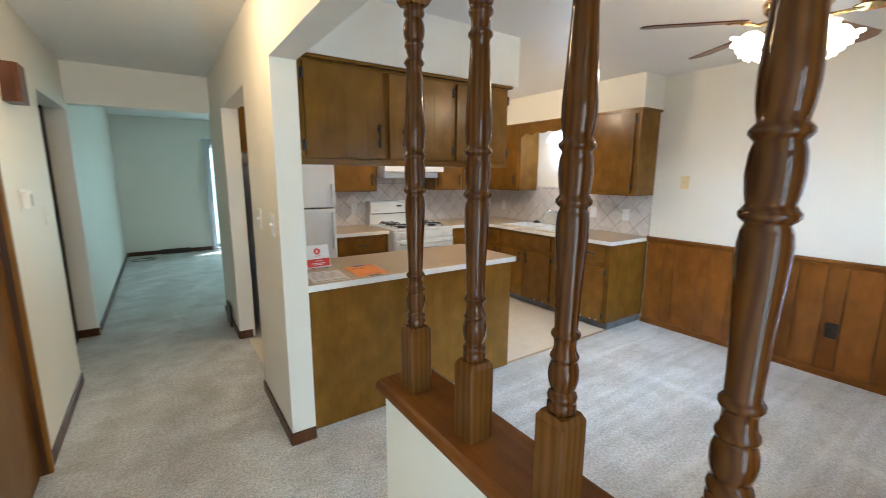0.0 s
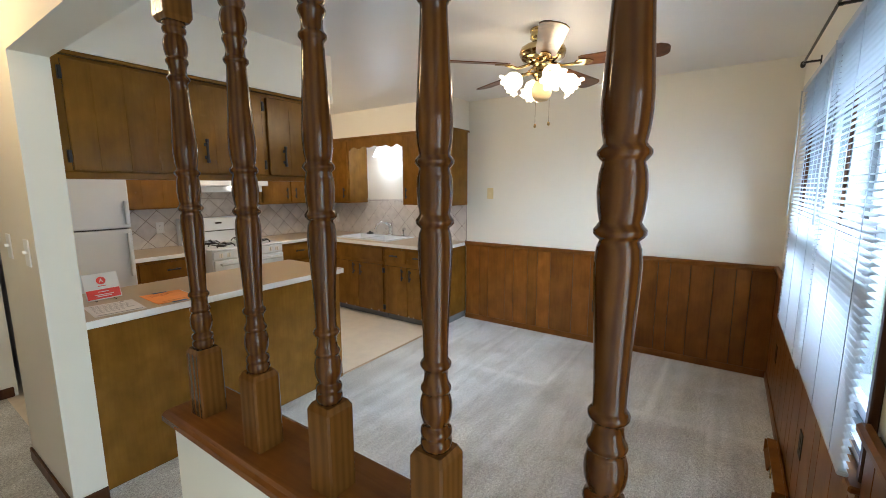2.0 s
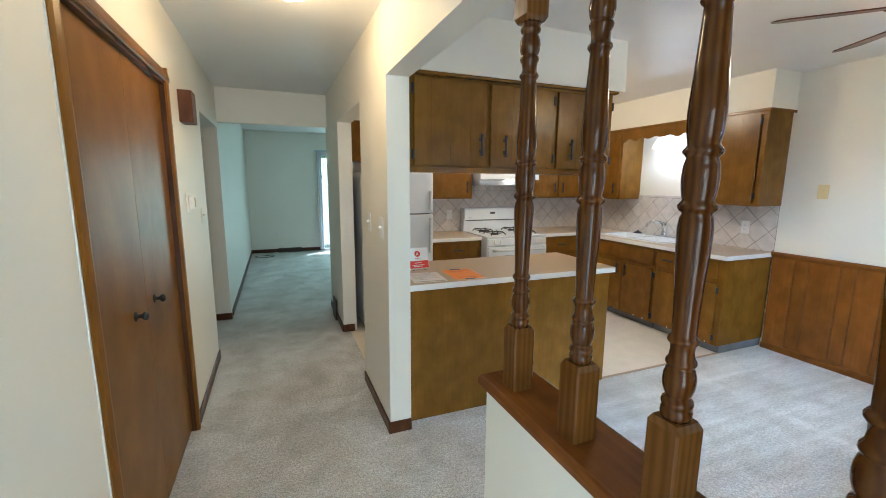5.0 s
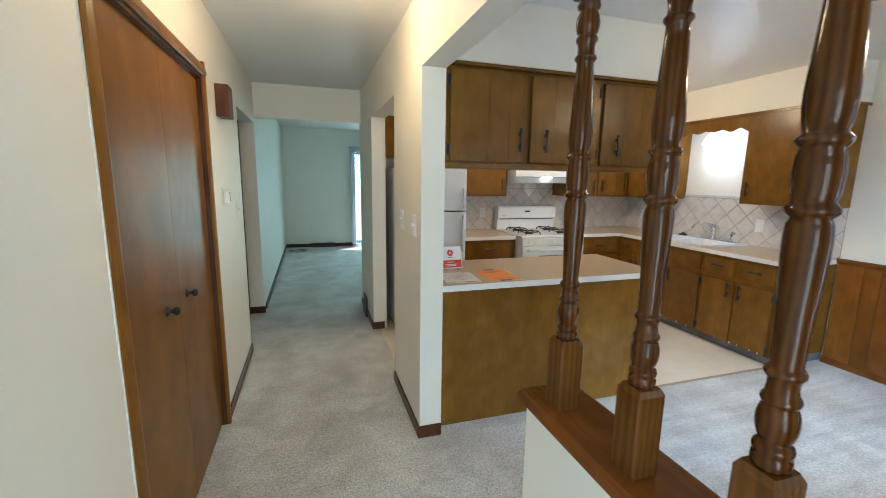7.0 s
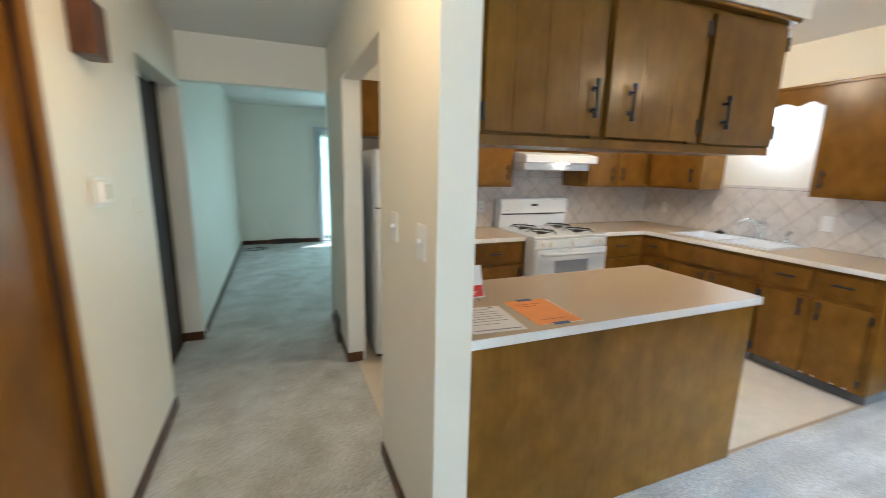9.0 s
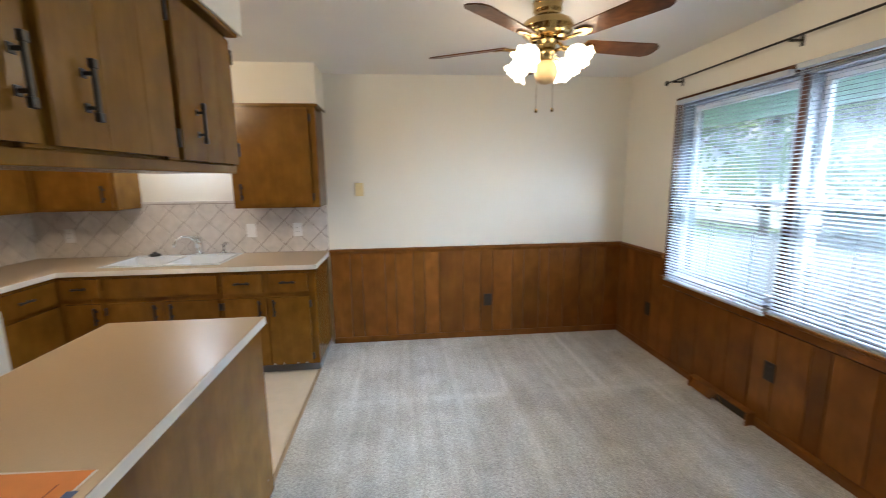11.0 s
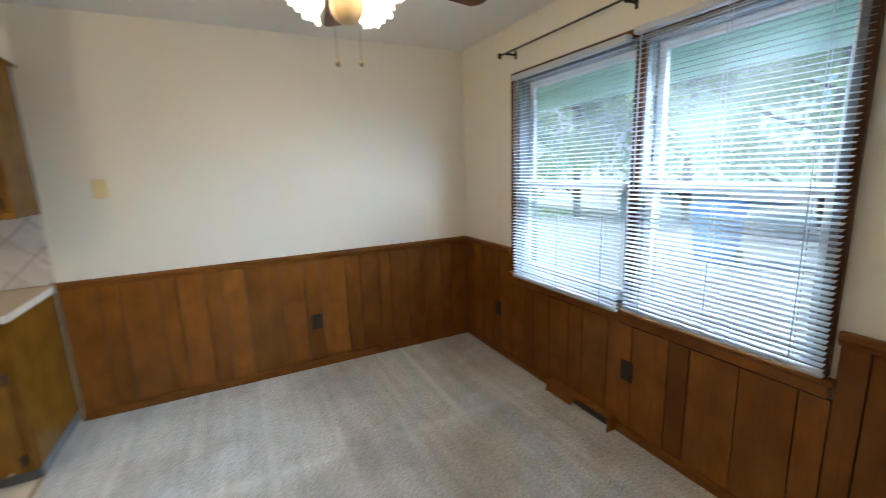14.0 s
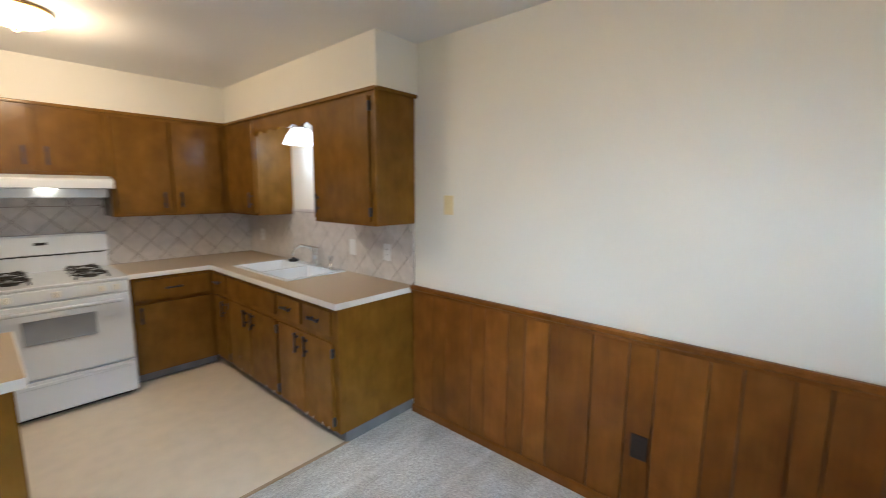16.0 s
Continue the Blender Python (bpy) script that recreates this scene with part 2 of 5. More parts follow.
def turned(profile, seg=20, centre=(0, 0, 0), caps=True):
    """A lathe about z: profile is a list of (radius, z)."""
    bm = bmesh.new()
    rings = []
    for r, z in profile:
        rings.append([bm.verts.new((centre[0] + r * math.cos(2 * math.pi * i / seg), centre[1] + r * math.sin(2 * math.pi * i / seg), centre[2] + z)) for i in range(seg)])
    for a, b in zip(rings, rings[1:]):
        for i in range(seg):
            f = bm.faces.new((a[i], a[(i + 1) % seg], b[(i + 1) % seg], b[i]))
            f.smooth = True
    if caps:
        bm.faces.new(rings[0][::-1])
        bm.faces.new(rings[-1])
    return bm


def tube(points, r, seg=8):
    """A round bar along the points."""
    bm = bmesh.new()
    pts = [Vector(p) for p in points]
    rings = []
    for i, p in enumerate(pts):
        d = (pts[min(i + 1, len(pts) - 1)] - pts[max(i - 1, 0)]).normalized()
        side = d.cross(Vector((0, 0, 1)))
        side = side.normalized() if side.length > 0.05 else Vector((1, 0, 0))
        up = side.cross(d).normalized()
        rings.append([bm.verts.new(p + r * (math.cos(2 * math.pi * k / seg) * side + math.sin(2 * math.pi * k / seg) * up)) for k in range(seg)])
    for a, b in zip(rings, rings[1:]):
        for k in range(seg):
            f = bm.faces.new((a[k], a[(k + 1) % seg], b[(k + 1) % seg], b[k]))
            f.smooth = True
    bm.faces.new(rings[0][::-1])
    bm.faces.new(rings[-1])
    return bm


def prism(outline, axis, lo, hi):
    """An outline of 2D points pushed along an axis: the other two axes keep their order."""
    bm = bmesh.new()

    def put(a, b, c):
        return {"x": (c, a, b), "y": (a, c, b), "z": (a, b, c)}[axis]
    r0 = [bm.verts.new(put(a, b, lo)) for a, b in outline]
    r1 = [bm.verts.new(put(a, b, hi)) for a, b in outline]
    n = len(outline)
    bm.faces.new(r0)
    bm.faces.new(r1[::-1])
    for i in range(n):
        bm.faces.new((r0[i], r1[i], r1[(i + 1) % n], r0[(i + 1) % n]))
    bmesh.ops.recalc_face_normals(bm, faces=bm.faces[:])
    return bm


def joined(*bms):
    out = bmesh.new()
    for b in bms:
        me = bpy.data.meshes.new("tmp")
        b.to_mesh(me)
        b.free()
        out.from_mesh(me)
        bpy.data.meshes.remove(me)
    return out


def part(name, bm, mat, parent=None, label=""):
    me = bpy.data.meshes.new(name)
    if parent is not None:
        top = parent
        while top.parent:
            top = top.parent
        bmesh.ops.translate(bm, verts=bm.verts[:], vec=-top.location)
    bm.to_mesh(me)
    bm.free()
    me.materials.append(mat)
    ob = new(name, me)
    if parent is not None:
        ob.parent = parent
    if label:
        tagged(ob, label)
    return ob


def thing(name, place, label, category, group="", kind=""):
    ob = new(name)
    ob.location = place
    ob.empty_display_size = 0.1
    return tagged(ob, label, category, group, kind)


def structure(name, bm, mat, label):
    return tagged(part(name, bm, mat), label, "", "", "structure")


# ---- plan ----
XE, XH, XK, YN, YS, XW, ZC = 4.82, 1.195, 1.325, 5.17, -0.16, 0.10, 2.45
ZL, YL = 2.51, 9.78

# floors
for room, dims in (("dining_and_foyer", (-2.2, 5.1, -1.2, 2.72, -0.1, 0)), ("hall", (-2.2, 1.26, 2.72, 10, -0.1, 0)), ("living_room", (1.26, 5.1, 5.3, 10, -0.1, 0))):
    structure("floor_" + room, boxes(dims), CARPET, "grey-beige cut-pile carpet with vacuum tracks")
structure("floor_vinyl", boxes((1.26, 4.9, 2.72, 5.3, -0.1, -0.004)), VINYL, "cream sheet vinyl kitchen floor")
structure("ceiling", boxes((-2.2, 5.1, -1.2, 5.42, ZC, ZC + 0.1)), CEIL, "white painted ceiling with a slight sheen")
structure("ceiling_living_room", boxes((-0.2, 5.1, 5.42, 10, ZL, ZL + 0.1)), CEIL, "white painted living room ceiling")

# walls
structure("wall_east", boxes((XE, XE + 0.14, -0.3, 10, 0, ZL)), WALL, "cream painted wall above wood wainscot")
structure("wall_north_kitchen", boxes((XH, XE, YN, YN + 0.13, 0, ZC)), WALL, "cream painted kitchen wall")
WX0, WX1, WZ0, WZ1 = 2.26, 4.06, 0.74, 2.08
structure("wall_south", boxes((1.1, WX0, YS - 0.16, YS, 0, ZC), (WX1, XE, YS - 0.16, YS, 0, ZC), (WX0, WX1, YS - 0.16, YS, 0, WZ0), (WX0, WX1, YS - 0.16, YS, WZ1, ZC)), WALL, "cream painted window wall above wood wainscot")
structure("wall_foyer_south", boxes((-0.2, 0.13, -0.9, -0.76, 0, ZC), (1.04, 1.1, -0.9, -0.76, 0, ZC), (0.13, 1.04, -0.9, -0.76, 2.05, ZC), (1.1, 1.24, -0.9, YS - 0.16, 0, ZC)), WALL, "cream painted foyer wall")
for spot, dims in (("post", (XH, XK, 2.62, 3.36, 0, ZC)), ("over_kitchen", (XH, XK, 3.36, 4.465, 2.06, ZC)), ("middle", (XH, XK, 4.465, YN, 0, ZC)), ("end", (XH, XK, YN + 0.13, 5.42, 0, ZC)), ("over_spindles", (XH, XK, -0.16, 2.62, 2.07, ZC))):
    structure("wall_hall_east_" + spot, boxes(dims), WALL, "cream painted hall wall beside an opening to the kitchen")
structure("wall_hall_west", boxes((-0.02, XW, -0.76, 1.846, 0, ZC), (-0.02, XW, 1.846, 3.09, 2.03, ZC), (-0.02, XW, 3.09, 4.21, 0, ZC), (-0.02, XW, 4.21, 5.3, 2.05, ZC)), WALL, "cream painted hall wall")
structure("wall_closet", boxes((-0.75, -0.65, 1.7, 3.2, 0, ZC)), WALL, "plain closet wall")
structure("wall_recess", boxes((-0.2, -0.06, 4.1, 5.3, 0, ZC)), WALL, "cream painted wall")
structure("wall_hall_north", boxes((-0.2, XW, 5.3, 5.42, 0, ZL), (XW, XH, 5.3, 5.42, 2.105, ZL), (XK, XE, YN + 0.13, 5.42, 2.0, ZL)), WALL, "cream painted wall over the living room opening")
structure("wall_living_west", boxes((-0.04, XW, 5.42, 10, 0, ZL)), WALL, "cream painted living room wall")
structure("wall_living_north", boxes((XW, 1.52, YL, YL + 0.14, 0, ZL), (3.45, XE, YL, YL + 0.14, 0, ZL), (1.52, 3.45, YL, YL + 0.14, 2.1, ZL)), WALL, "cream painted living room wall")
structure("half_wall", boxes((1.203, 1.345, YS, 1.437, 0, 0.880)), WALL, "white painted half wall under the spindles")
for side, dims in (("east", (4.485, XE, 2.665, YN, 2.14, ZC)), ("north", (XK, 4.485, 4.84, YN, 2.14, ZC)), ("peninsula", (XK, 2.872, 2.65, 3.03, 2.125, ZC))):
    structure("soffit_" + side, boxes(dims), WALL, "cream painted soffit above the wall cabinets")

# ---- trim of the setting ----


def base_run(name, dims):
    ob = structure(name, boxes(*dims, bevel=0.004), TRIM, "dark stained wooden baseboard")
    return ob


base_run("baseboard_hall_east", [(XH - 0.012, XH, 2.62, 3.36, 0, 0.075), (XH - 0.012, XK, 2.606, 2.619, 0, 0.075), (XH - 0.012, XH, 4.465, 5.42, 0, 0.075), (XH - 0.012, XK - 0.02, 4.452, 4.464, 0, 0.075)])
base_run("baseboard_hall_west", [(XW, XW + 0.012, 3.134, 4.21, 0, 0.075), (XW, XW + 0.012, -0.76, 1.8, 0, 0.075)])
base_run("baseboard_living", [(-0.06, XW + 0.012, 5.288, 5.299, 0, 0.075), (XW, XW + 0.012, 5.42, YL, 0, 0.075), (XW, 1.5, YL - 0.012, YL, 0, 0.075)])
structure("trim_threshold", boxes((2.9, 4.262, 2.705, 2.728, -0.004, 0.005), bevel=0.002), plain("tan_strip", (0.35, 0.25, 0.15), 0.5), "tan strip between carpet and vinyl")

# ---- wainscot of random-width boards ----
GROOVES = [2.68, 2.50, 2.39, 2.18, 2.08, 1.918, 1.81, 1.668, 1.438, 1.27, 1.152, 0.955, 0.843, 0.687, 0.59, 0.438, 0.27, 0.12, 0.02, YS + 0.02]
wain_e = structure("wainscot_east", boxes((4.80, XE, YS, 2.68, 0.0, 0.88)), DARK, "stained wood board wainscot under the cream wall")
for a, b in zip(GROOVES, GROOVES[1:]):
    part("board", boxes((4.790, 4.80, b + 0.0022, a - 0.0022, 0.05, 0.86), bevel=0.0015), PANEL, wain_e)
wain_s = structure("wainscot_south", boxes((1.37, 4.80, YS, YS + 0.012, 0.0, 0.64), (1.37, 2.205, YS, YS + 0.012, 0.64, 0.88), (4.11, 4.80, YS, YS + 0.012, 0.64, 0.88)), DARK, "stained wood board wainscot under the window")
xs = [1.372, 1.53, 1.62, 1.80, 1.93, 2.122, 2.205, 2.30, 2.504, 2.718, 2.82, 3.028, 3.19, 3.384, 3.50, 3.68, 3.855, 3.95, 4.108, 4.26, 4.36, 4.54, 4.66, 4.792]
for a, b in zip(xs, xs[1:]):
    top = 0.86 if b < 2.21 or a > 4.1 else 0.64
    part("board", boxes((a + 0.0022, b - 0.0022, YS + 0.012, YS + 0.022, 0.05, top), bevel=0.0015), PANEL, wain_s)
rail = [(0, 0.86), (0.016, 0.86), (0.02, 0.875), (0.028, 0.885), (0.028, 0.90), (0.018, 0.908), (0, 0.908)]
foot = [(0, 0), (0.014, 0), (0.014, 0.04), (0.008, 0.055), (0, 0.055)]
structure("trim_chair_rail", joined(prism([(4.80 - 0.008 - a, z) for a, z in rail], "y", YS + 0.03, 2.68),
          prism([(YS + 0.02 + a, z) for a, z in rail], "x", 1.37, 2.205), prism([(YS + 0.02 + a, z) for a, z in rail], "x", 4.11, 4.80)), PANEL, "stained wooden chair rail")
structure("trim_shoe", joined(prism([(4.792 - a, z) for a, z in foot], "y", YS + 0.03, 2.68), prism([(YS + 0.02 + a, z) for a, z in foot], "x", 1.37, 4.79)), PANEL, "stained wooden base moulding")

# ---- the window ----
window = tagged(new("window_1"), "double-hung window pair in dark stained wood casing", "window", "", "structure")
part("casing", boxes((2.226, 2.255, YS, YS + 0.022, 0.723, 2.08), (4.065, 4.11, YS, YS + 0.022, 0.723, 2.08), (2.226, 4.11, YS, YS + 0.022, 2.082, 2.125), bevel=0.004), TRIM, window)
part("sill", boxes((2.20, 4.13, YS, YS + 0.045, 0.70, 0.722), (2.215, 4.11, YS, YS + 0.026, 0.645, 0.699), bevel=0.005), PANEL, window, "stained wooden stool and apron")
# Pale jamb's base colour darkened, shade put into it against the window lamps' glare.
part("jamb", boxes((WX0, WX0 + 0.025, YS - 0.16, YS, WZ0, WZ1), (WX1 - 0.025, WX1, YS - 0.16, YS, WZ0, WZ1), (3.05, 3.12, YS - 0.16, YS - 0.012, WZ0, WZ1), (WX0, WX1, YS - 0.16, YS, WZ1 - 0.02, WZ1), (WX0, WX1, YS - 0.16, YS, WZ0, WZ0 + 0.02)), plain("jamb_shaded_paint", (0.22, 0.235, 0.26), 0.45, vary=0.04), window, "pale window jamb, painted darker for shade")
part("mullion", boxes((3.062, 3.108, YS - 0.011, YS, WZ0, WZ1), bevel=0.003), TRIM, window)
SASH = plain("sash_paint", (0.75, 0.76, 0.77), 0.4, vary=0.03)


def glass_material():
    """Clear glass mixed with a faint translucent veil, an added haze that pales the view."""
    m, n, l, b = material("window_glass", 0.02)
    b.inputs["Transmission Weight"].default_value, b.inputs["IOR"].default_value = 1.0, 1.05
    b.inputs["Base Color"].default_value = (0.93, 0.97, 0.96, 1)
    # pale scattering layer imitates glare haze over the panes
    veil, mx = n.new("ShaderNodeBsdfTranslucent"), n.new("ShaderNodeMixShader")
    veil.inputs[0].default_value = (0.80, 0.84, 0.86, 1)
    haze = ramp(n, l, noise_of(n, l, 5.0, detail=4), [(0.3, (0.02,) * 3), (0.7, (0.045,) * 3)])
    l.new(haze, mx.inputs[0])
    l.new(b.outputs[0], mx.inputs[1])
    l.new(veil.outputs[0], mx.inputs[2])
    l.new(mx.outputs[0], n["Material Output"].inputs[0])
    return m


GLASS = glass_material()


def sash(x0, x1, z0, z1, y):
    w = 0.042
    s = part("sash", boxes((x0, x0 + w, y, y + 0.03, z0, z1), (x1 - w, x1, y, y + 0.03, z0, z1), (x0 + w, x1 - w, y, y + 0.03, z0, z0 + w), (x0 + w, x1 - w, y, y + 0.03, z1 - w, z1), bevel=0.003), SASH, window, "white painted sash")
    g = part("pane", boxes((x0 + w, x1 - w, y + 0.012, y + 0.016, z0 + w, z1 - w)), GLASS, s)
    g.visible_shadow = False
    return s


for x0, x1 in ((WX0 + 0.026, 3.049), (3.121, WX1 - 0.026)):
    sash(x0, x1, WZ0 + 0.021, 1.39, YS - 0.075)
    sash(x0, x1, 1.35, WZ1 - 0.021, YS - 0.115)

SLAT = plain("blind_slat", (0.48, 0.52, 0.58), 0.38, vary=0.02)


def blind(x0, x1, z0, z1, label):
    ob = thing("venetian_blind", ((x0 + x1) / 2, -0.105, z0), label, "window blind", "blinds on the window")
    part("head_rail", boxes((x0, x1, -0.128, -0.088, z1 - 0.03, z1), bevel=0.003), SLAT, ob)
    part("bottom_rail", boxes((x0, x1, -0.118, -0.093, z0, z0 + 0.014), bevel=0.004), SLAT, ob)
    n = round((z1 - z0 - 0.06) / SLAT_STEP)
    a, hw = radians(SLAT_TILT), 0.0125
    first = None
    for i in range(n):
        z = z0 + 0.024 + (z1 - z0 - 0.06) * i / n
        if first is None:
            bm = bmesh.new()
            rows = []
            for k in range(4):
                u = -1 + 2 * k / 3
                lift = 0.0022 * (1 - u * u)
                yy, zz = u * hw * math.cos(a) - lift * math.sin(a), -u * hw * math.sin(a) + lift * math.cos(a)
                rows.append([bm.verts.new((s, yy, zz + d)) for s in ((x0 - x1) / 2 + 0.003, (x1 - x0) / 2 - 0.003) for d in (0, -0.0008)])
            for p, q in zip(rows, rows[1:]):
                bm.faces.new((p[0], p[2], q[2], q[0]))
                bm.faces.new((p[1], q[1], q[3], p[3]))
            bm.normal_update()
            me = bpy.data.meshes.new("slat")
            bm.to_mesh(me)
            bm.free()
            me.materials.append(SLAT)
            first = me
        s = new("slat", first)
        s.parent, s.location = ob, (0, 0, z - z0)
    for f in (0.12, 0.5, 0.88):
        x = x0 + (x1 - x0) * f
        part("ladder_cord", boxes((x - 0.0012, x + 0.0012, -0.0915, -0.0895, z0 + 0.01, z1 - 0.03), (x - 0.0012, x + 0.0012, -0.1205, -0.1185, z0 + 0.01, z1 - 0.03)), SLAT, ob)
    part("tilt_wand", tube([(x1 - 0.05, -0.08, z1 - 0.03), (x1 - 0.05, -0.078, z1 - 0.75)], 0.0035), SLAT, ob)
    return ob


SLAT_STEP, SLAT_TILT = 0.0218, 14
blind(3.108, 4.035, 0.705, 2.095, "white metal venetian blind, lowered with slats open")
blind(2.225, 3.072, 0.73, 2.112, "white metal venetian blind beside its twin, slats open")

rod = thing("curtain_rod", (3.1, YS, 2.2), "thin dark metal curtain rod with small finials", "curtain rod")
part("bar", tube([(4.14, -0.085, 2.25), (2.08, -0.085, 2.255)], 0.0065), BLACK, rod)
for x in (4.165, 2.055):
    part("finial", turned([(0.004, -0.02), (0.012, -0.012), (0.014, 0), (0.012, 0.012), (0.004, 0.02)], 10, (x, -0.085, 2.25)), BLACK, rod)
for x in (4.08, 3.12, 2.15):
    part("bracket", joined(boxes((x - 0.006, x + 0.006, YS, -0.08, 2.238, 2.248)), boxes((x - 0.008, x + 0.008, YS, YS + 0.006, 2.215, 2.27)), boxes((x - 0.006, x + 0.006, -0.097, -0.08, 2.236, 2.246))), BLACK, rod)

# ---- the spindle screen ----
SPX, LEDGE_Z = 1.262, 0.911
ledge = thing("ledge_cap", (1.278, 0.66, 0.881), "reddish-brown stained wooden cap on the half wall", "ledge")
lo = [(1.182, 0.885), (1.186, 0.881), (1.370, 0.881), (1.374, 0.885), (1.374, 0.900), (1.367, 0.908), (1.359, 0.911), (1.197, 0.911), (1.189, 0.908), (1.182, 0.900)]
part("board", prism(lo, "y", YS + 0.0, 1.46), LEDGE, ledge)


def spindle(y):
    ob = thing("spindle", (SPX, y, LEDGE_Z), "turned dark-stained wooden spindle standing on the ledge", "spindle", "spindles of the half wall")
    w = 0.0332

    def block(z0, z1, up):
        bm = bmesh.new()
        c = 0.004
        ring = [(-w + c, -w), (w - c, -w), (w, -w + c), (w, w - c), (w - c, w), (-w + c, w), (-w, w - c), (-w, -w + c)]
        zs = [(z0, 1.0), (z1 - 0.012, 1.0), (z1, 0.80)] if up else [(z1, 1.0), (z0 + 0.012, 1.0), (z0, 0.80)]
        loops = [[bm.verts.new((SPX + x * s, y + q * s, z)) for x, q in ring] for z, s in zs]
        for a, b in zip(loops, loops[1:]):
            for i in range(8):
                bm.faces.new((a[i], a[(i + 1) % 8], b[(i + 1) % 8], b[i]))
        bm.faces.new(loops[0][::-1])
        bm.faces.new(loops[-1])
        bmesh.ops.recalc_face_normals(bm, faces=bm.faces[:])
        return bm
    part("base_block", block(LEDGE_Z, 1.098, True), BLOCK, ob)
    part("top_block", block(1.920, 2.069, False), BLOCK, ob)
    prof = [(0.0204, 1.0953), (0.0262, 1.1001), (0.0282, 1.1069), (0.0273, 1.1157), (0.0243, 1.1196), (0.0273, 1.1234), (0.0282, 1.1293), (0.0262, 1.1351), (0.0213, 1.1390),
            (0.0209, 1.1419), (0.0243, 1.1467), (0.0277, 1.1585), (0.0287, 1.1701), (0.0277, 1.1817), (0.0243, 1.1925), (0.0218, 1.1963), (0.0253, 1.1992), (0.0268, 1.2031),
            (0.0257, 1.2080), (0.0218, 1.2138), (0.0204, 1.2245), (0.0213, 1.2342), (0.0238, 1.2381), (0.0268, 1.2420), (0.0268, 1.2469), (0.0238, 1.2508), (0.0209, 1.2546),
            (0.0218, 1.2867), (0.0238, 1.3353), (0.0268, 1.3839), (0.0287, 1.4228), (0.0287, 1.4393), (0.0268, 1.4539), (0.0233, 1.4626), (0.0282, 1.4665), (0.0315, 1.4704),
            (0.0315, 1.4753), (0.0282, 1.4792), (0.0248, 1.4841), (0.0277, 1.4967), (0.0296, 1.5181), (0.0282, 1.5394), (0.0248, 1.5521), (0.0282, 1.5559), (0.0315, 1.5598),
            (0.0315, 1.5647), (0.0282, 1.5686), (0.0248, 1.5725), (0.0277, 1.5880), (0.0296, 1.6075), (0.0296, 1.6250), (0.0277, 1.6561), (0.0248, 1.7047), (0.0218, 1.7581),
            (0.0209, 1.7795), (0.0238, 1.7834), (0.0268, 1.7873), (0.0268, 1.7922), (0.0238, 1.7951), (0.0209, 1.8000), (0.0204, 1.8097), (0.0218, 1.8204), (0.0257, 1.8271),
            (0.0268, 1.8320), (0.0248, 1.8369), (0.0218, 1.8398), (0.0243, 1.8437), (0.0277, 1.8553), (0.0287, 1.8660), (0.0273, 1.8777), (0.0233, 1.8884), (0.0209, 1.8923),
            (0.0262, 1.8972), (0.0282, 1.9030), (0.0273, 1.9078), (0.0243, 1.9107), (0.0273, 1.9146), (0.0268, 1.9195), (0.0204, 1.9224)]
    part("turning", turned([(0.94 * r, z) for r, z in prof], 28, (SPX, y, 0)), TURNED, ob)
    return ob


first = spindle(1.357)
for y in (1.095, 0.844, 0.579, 0.314):
    copy_thing(first, pose(SPX, y, LEDGE_Z))

# ---- ceiling fan ----
FX, FY = 3.255, 1.21
fan = thing("ceiling_fan", (FX, FY, ZC), "five-blade ceiling fan in polished brass with lit tulip shades", "ceiling fan")
part("canopy", turned([(0.078, 0.0), (0.078, -0.012), (0.07, -0.02), (0.075, -0.03), (0.075, -0.05), (0.066, -0.06), (0.066, -0.075), (0.09, -0.085)], 28, (FX, FY, ZC)), BRASS, fan)
part("motor_housing", turned([(0.06, -0.078), (0.10, -0.088), (0.128, -0.105), (0.137, -0.125), (0.137, -0.14), (0.128, -0.15), (0.13, -0.158), (0.118, -0.172), (0.085, -0.185), (0.062, -0.19)], 32, (FX, FY, ZC)), BRASS, fan)
part("switch_housing", turned([(0.06, -0.19), (0.058, -0.2), (0.05, -0.205), (0.05, -0.245), (0.056, -0.25), (0.056, -0.262), (0.045, -0.27), (0.04, -0.29), (0.03, -0.30)], 24, (FX, FY, ZC)), BRASS, fan)
part("globe", turned([(0.03, -0.295), (0.05, -0.31), (0.061, -0.335), (0.063, -0.355), (0.056, -0.385), (0.036, -0.408), (0.004, -0.415)], 24, (FX, FY, ZC)), plain("frosted_globe", (0.62, 0.44, 0.22), 0.4, vary=0.02), fan, "frosted cream globe, unlit")
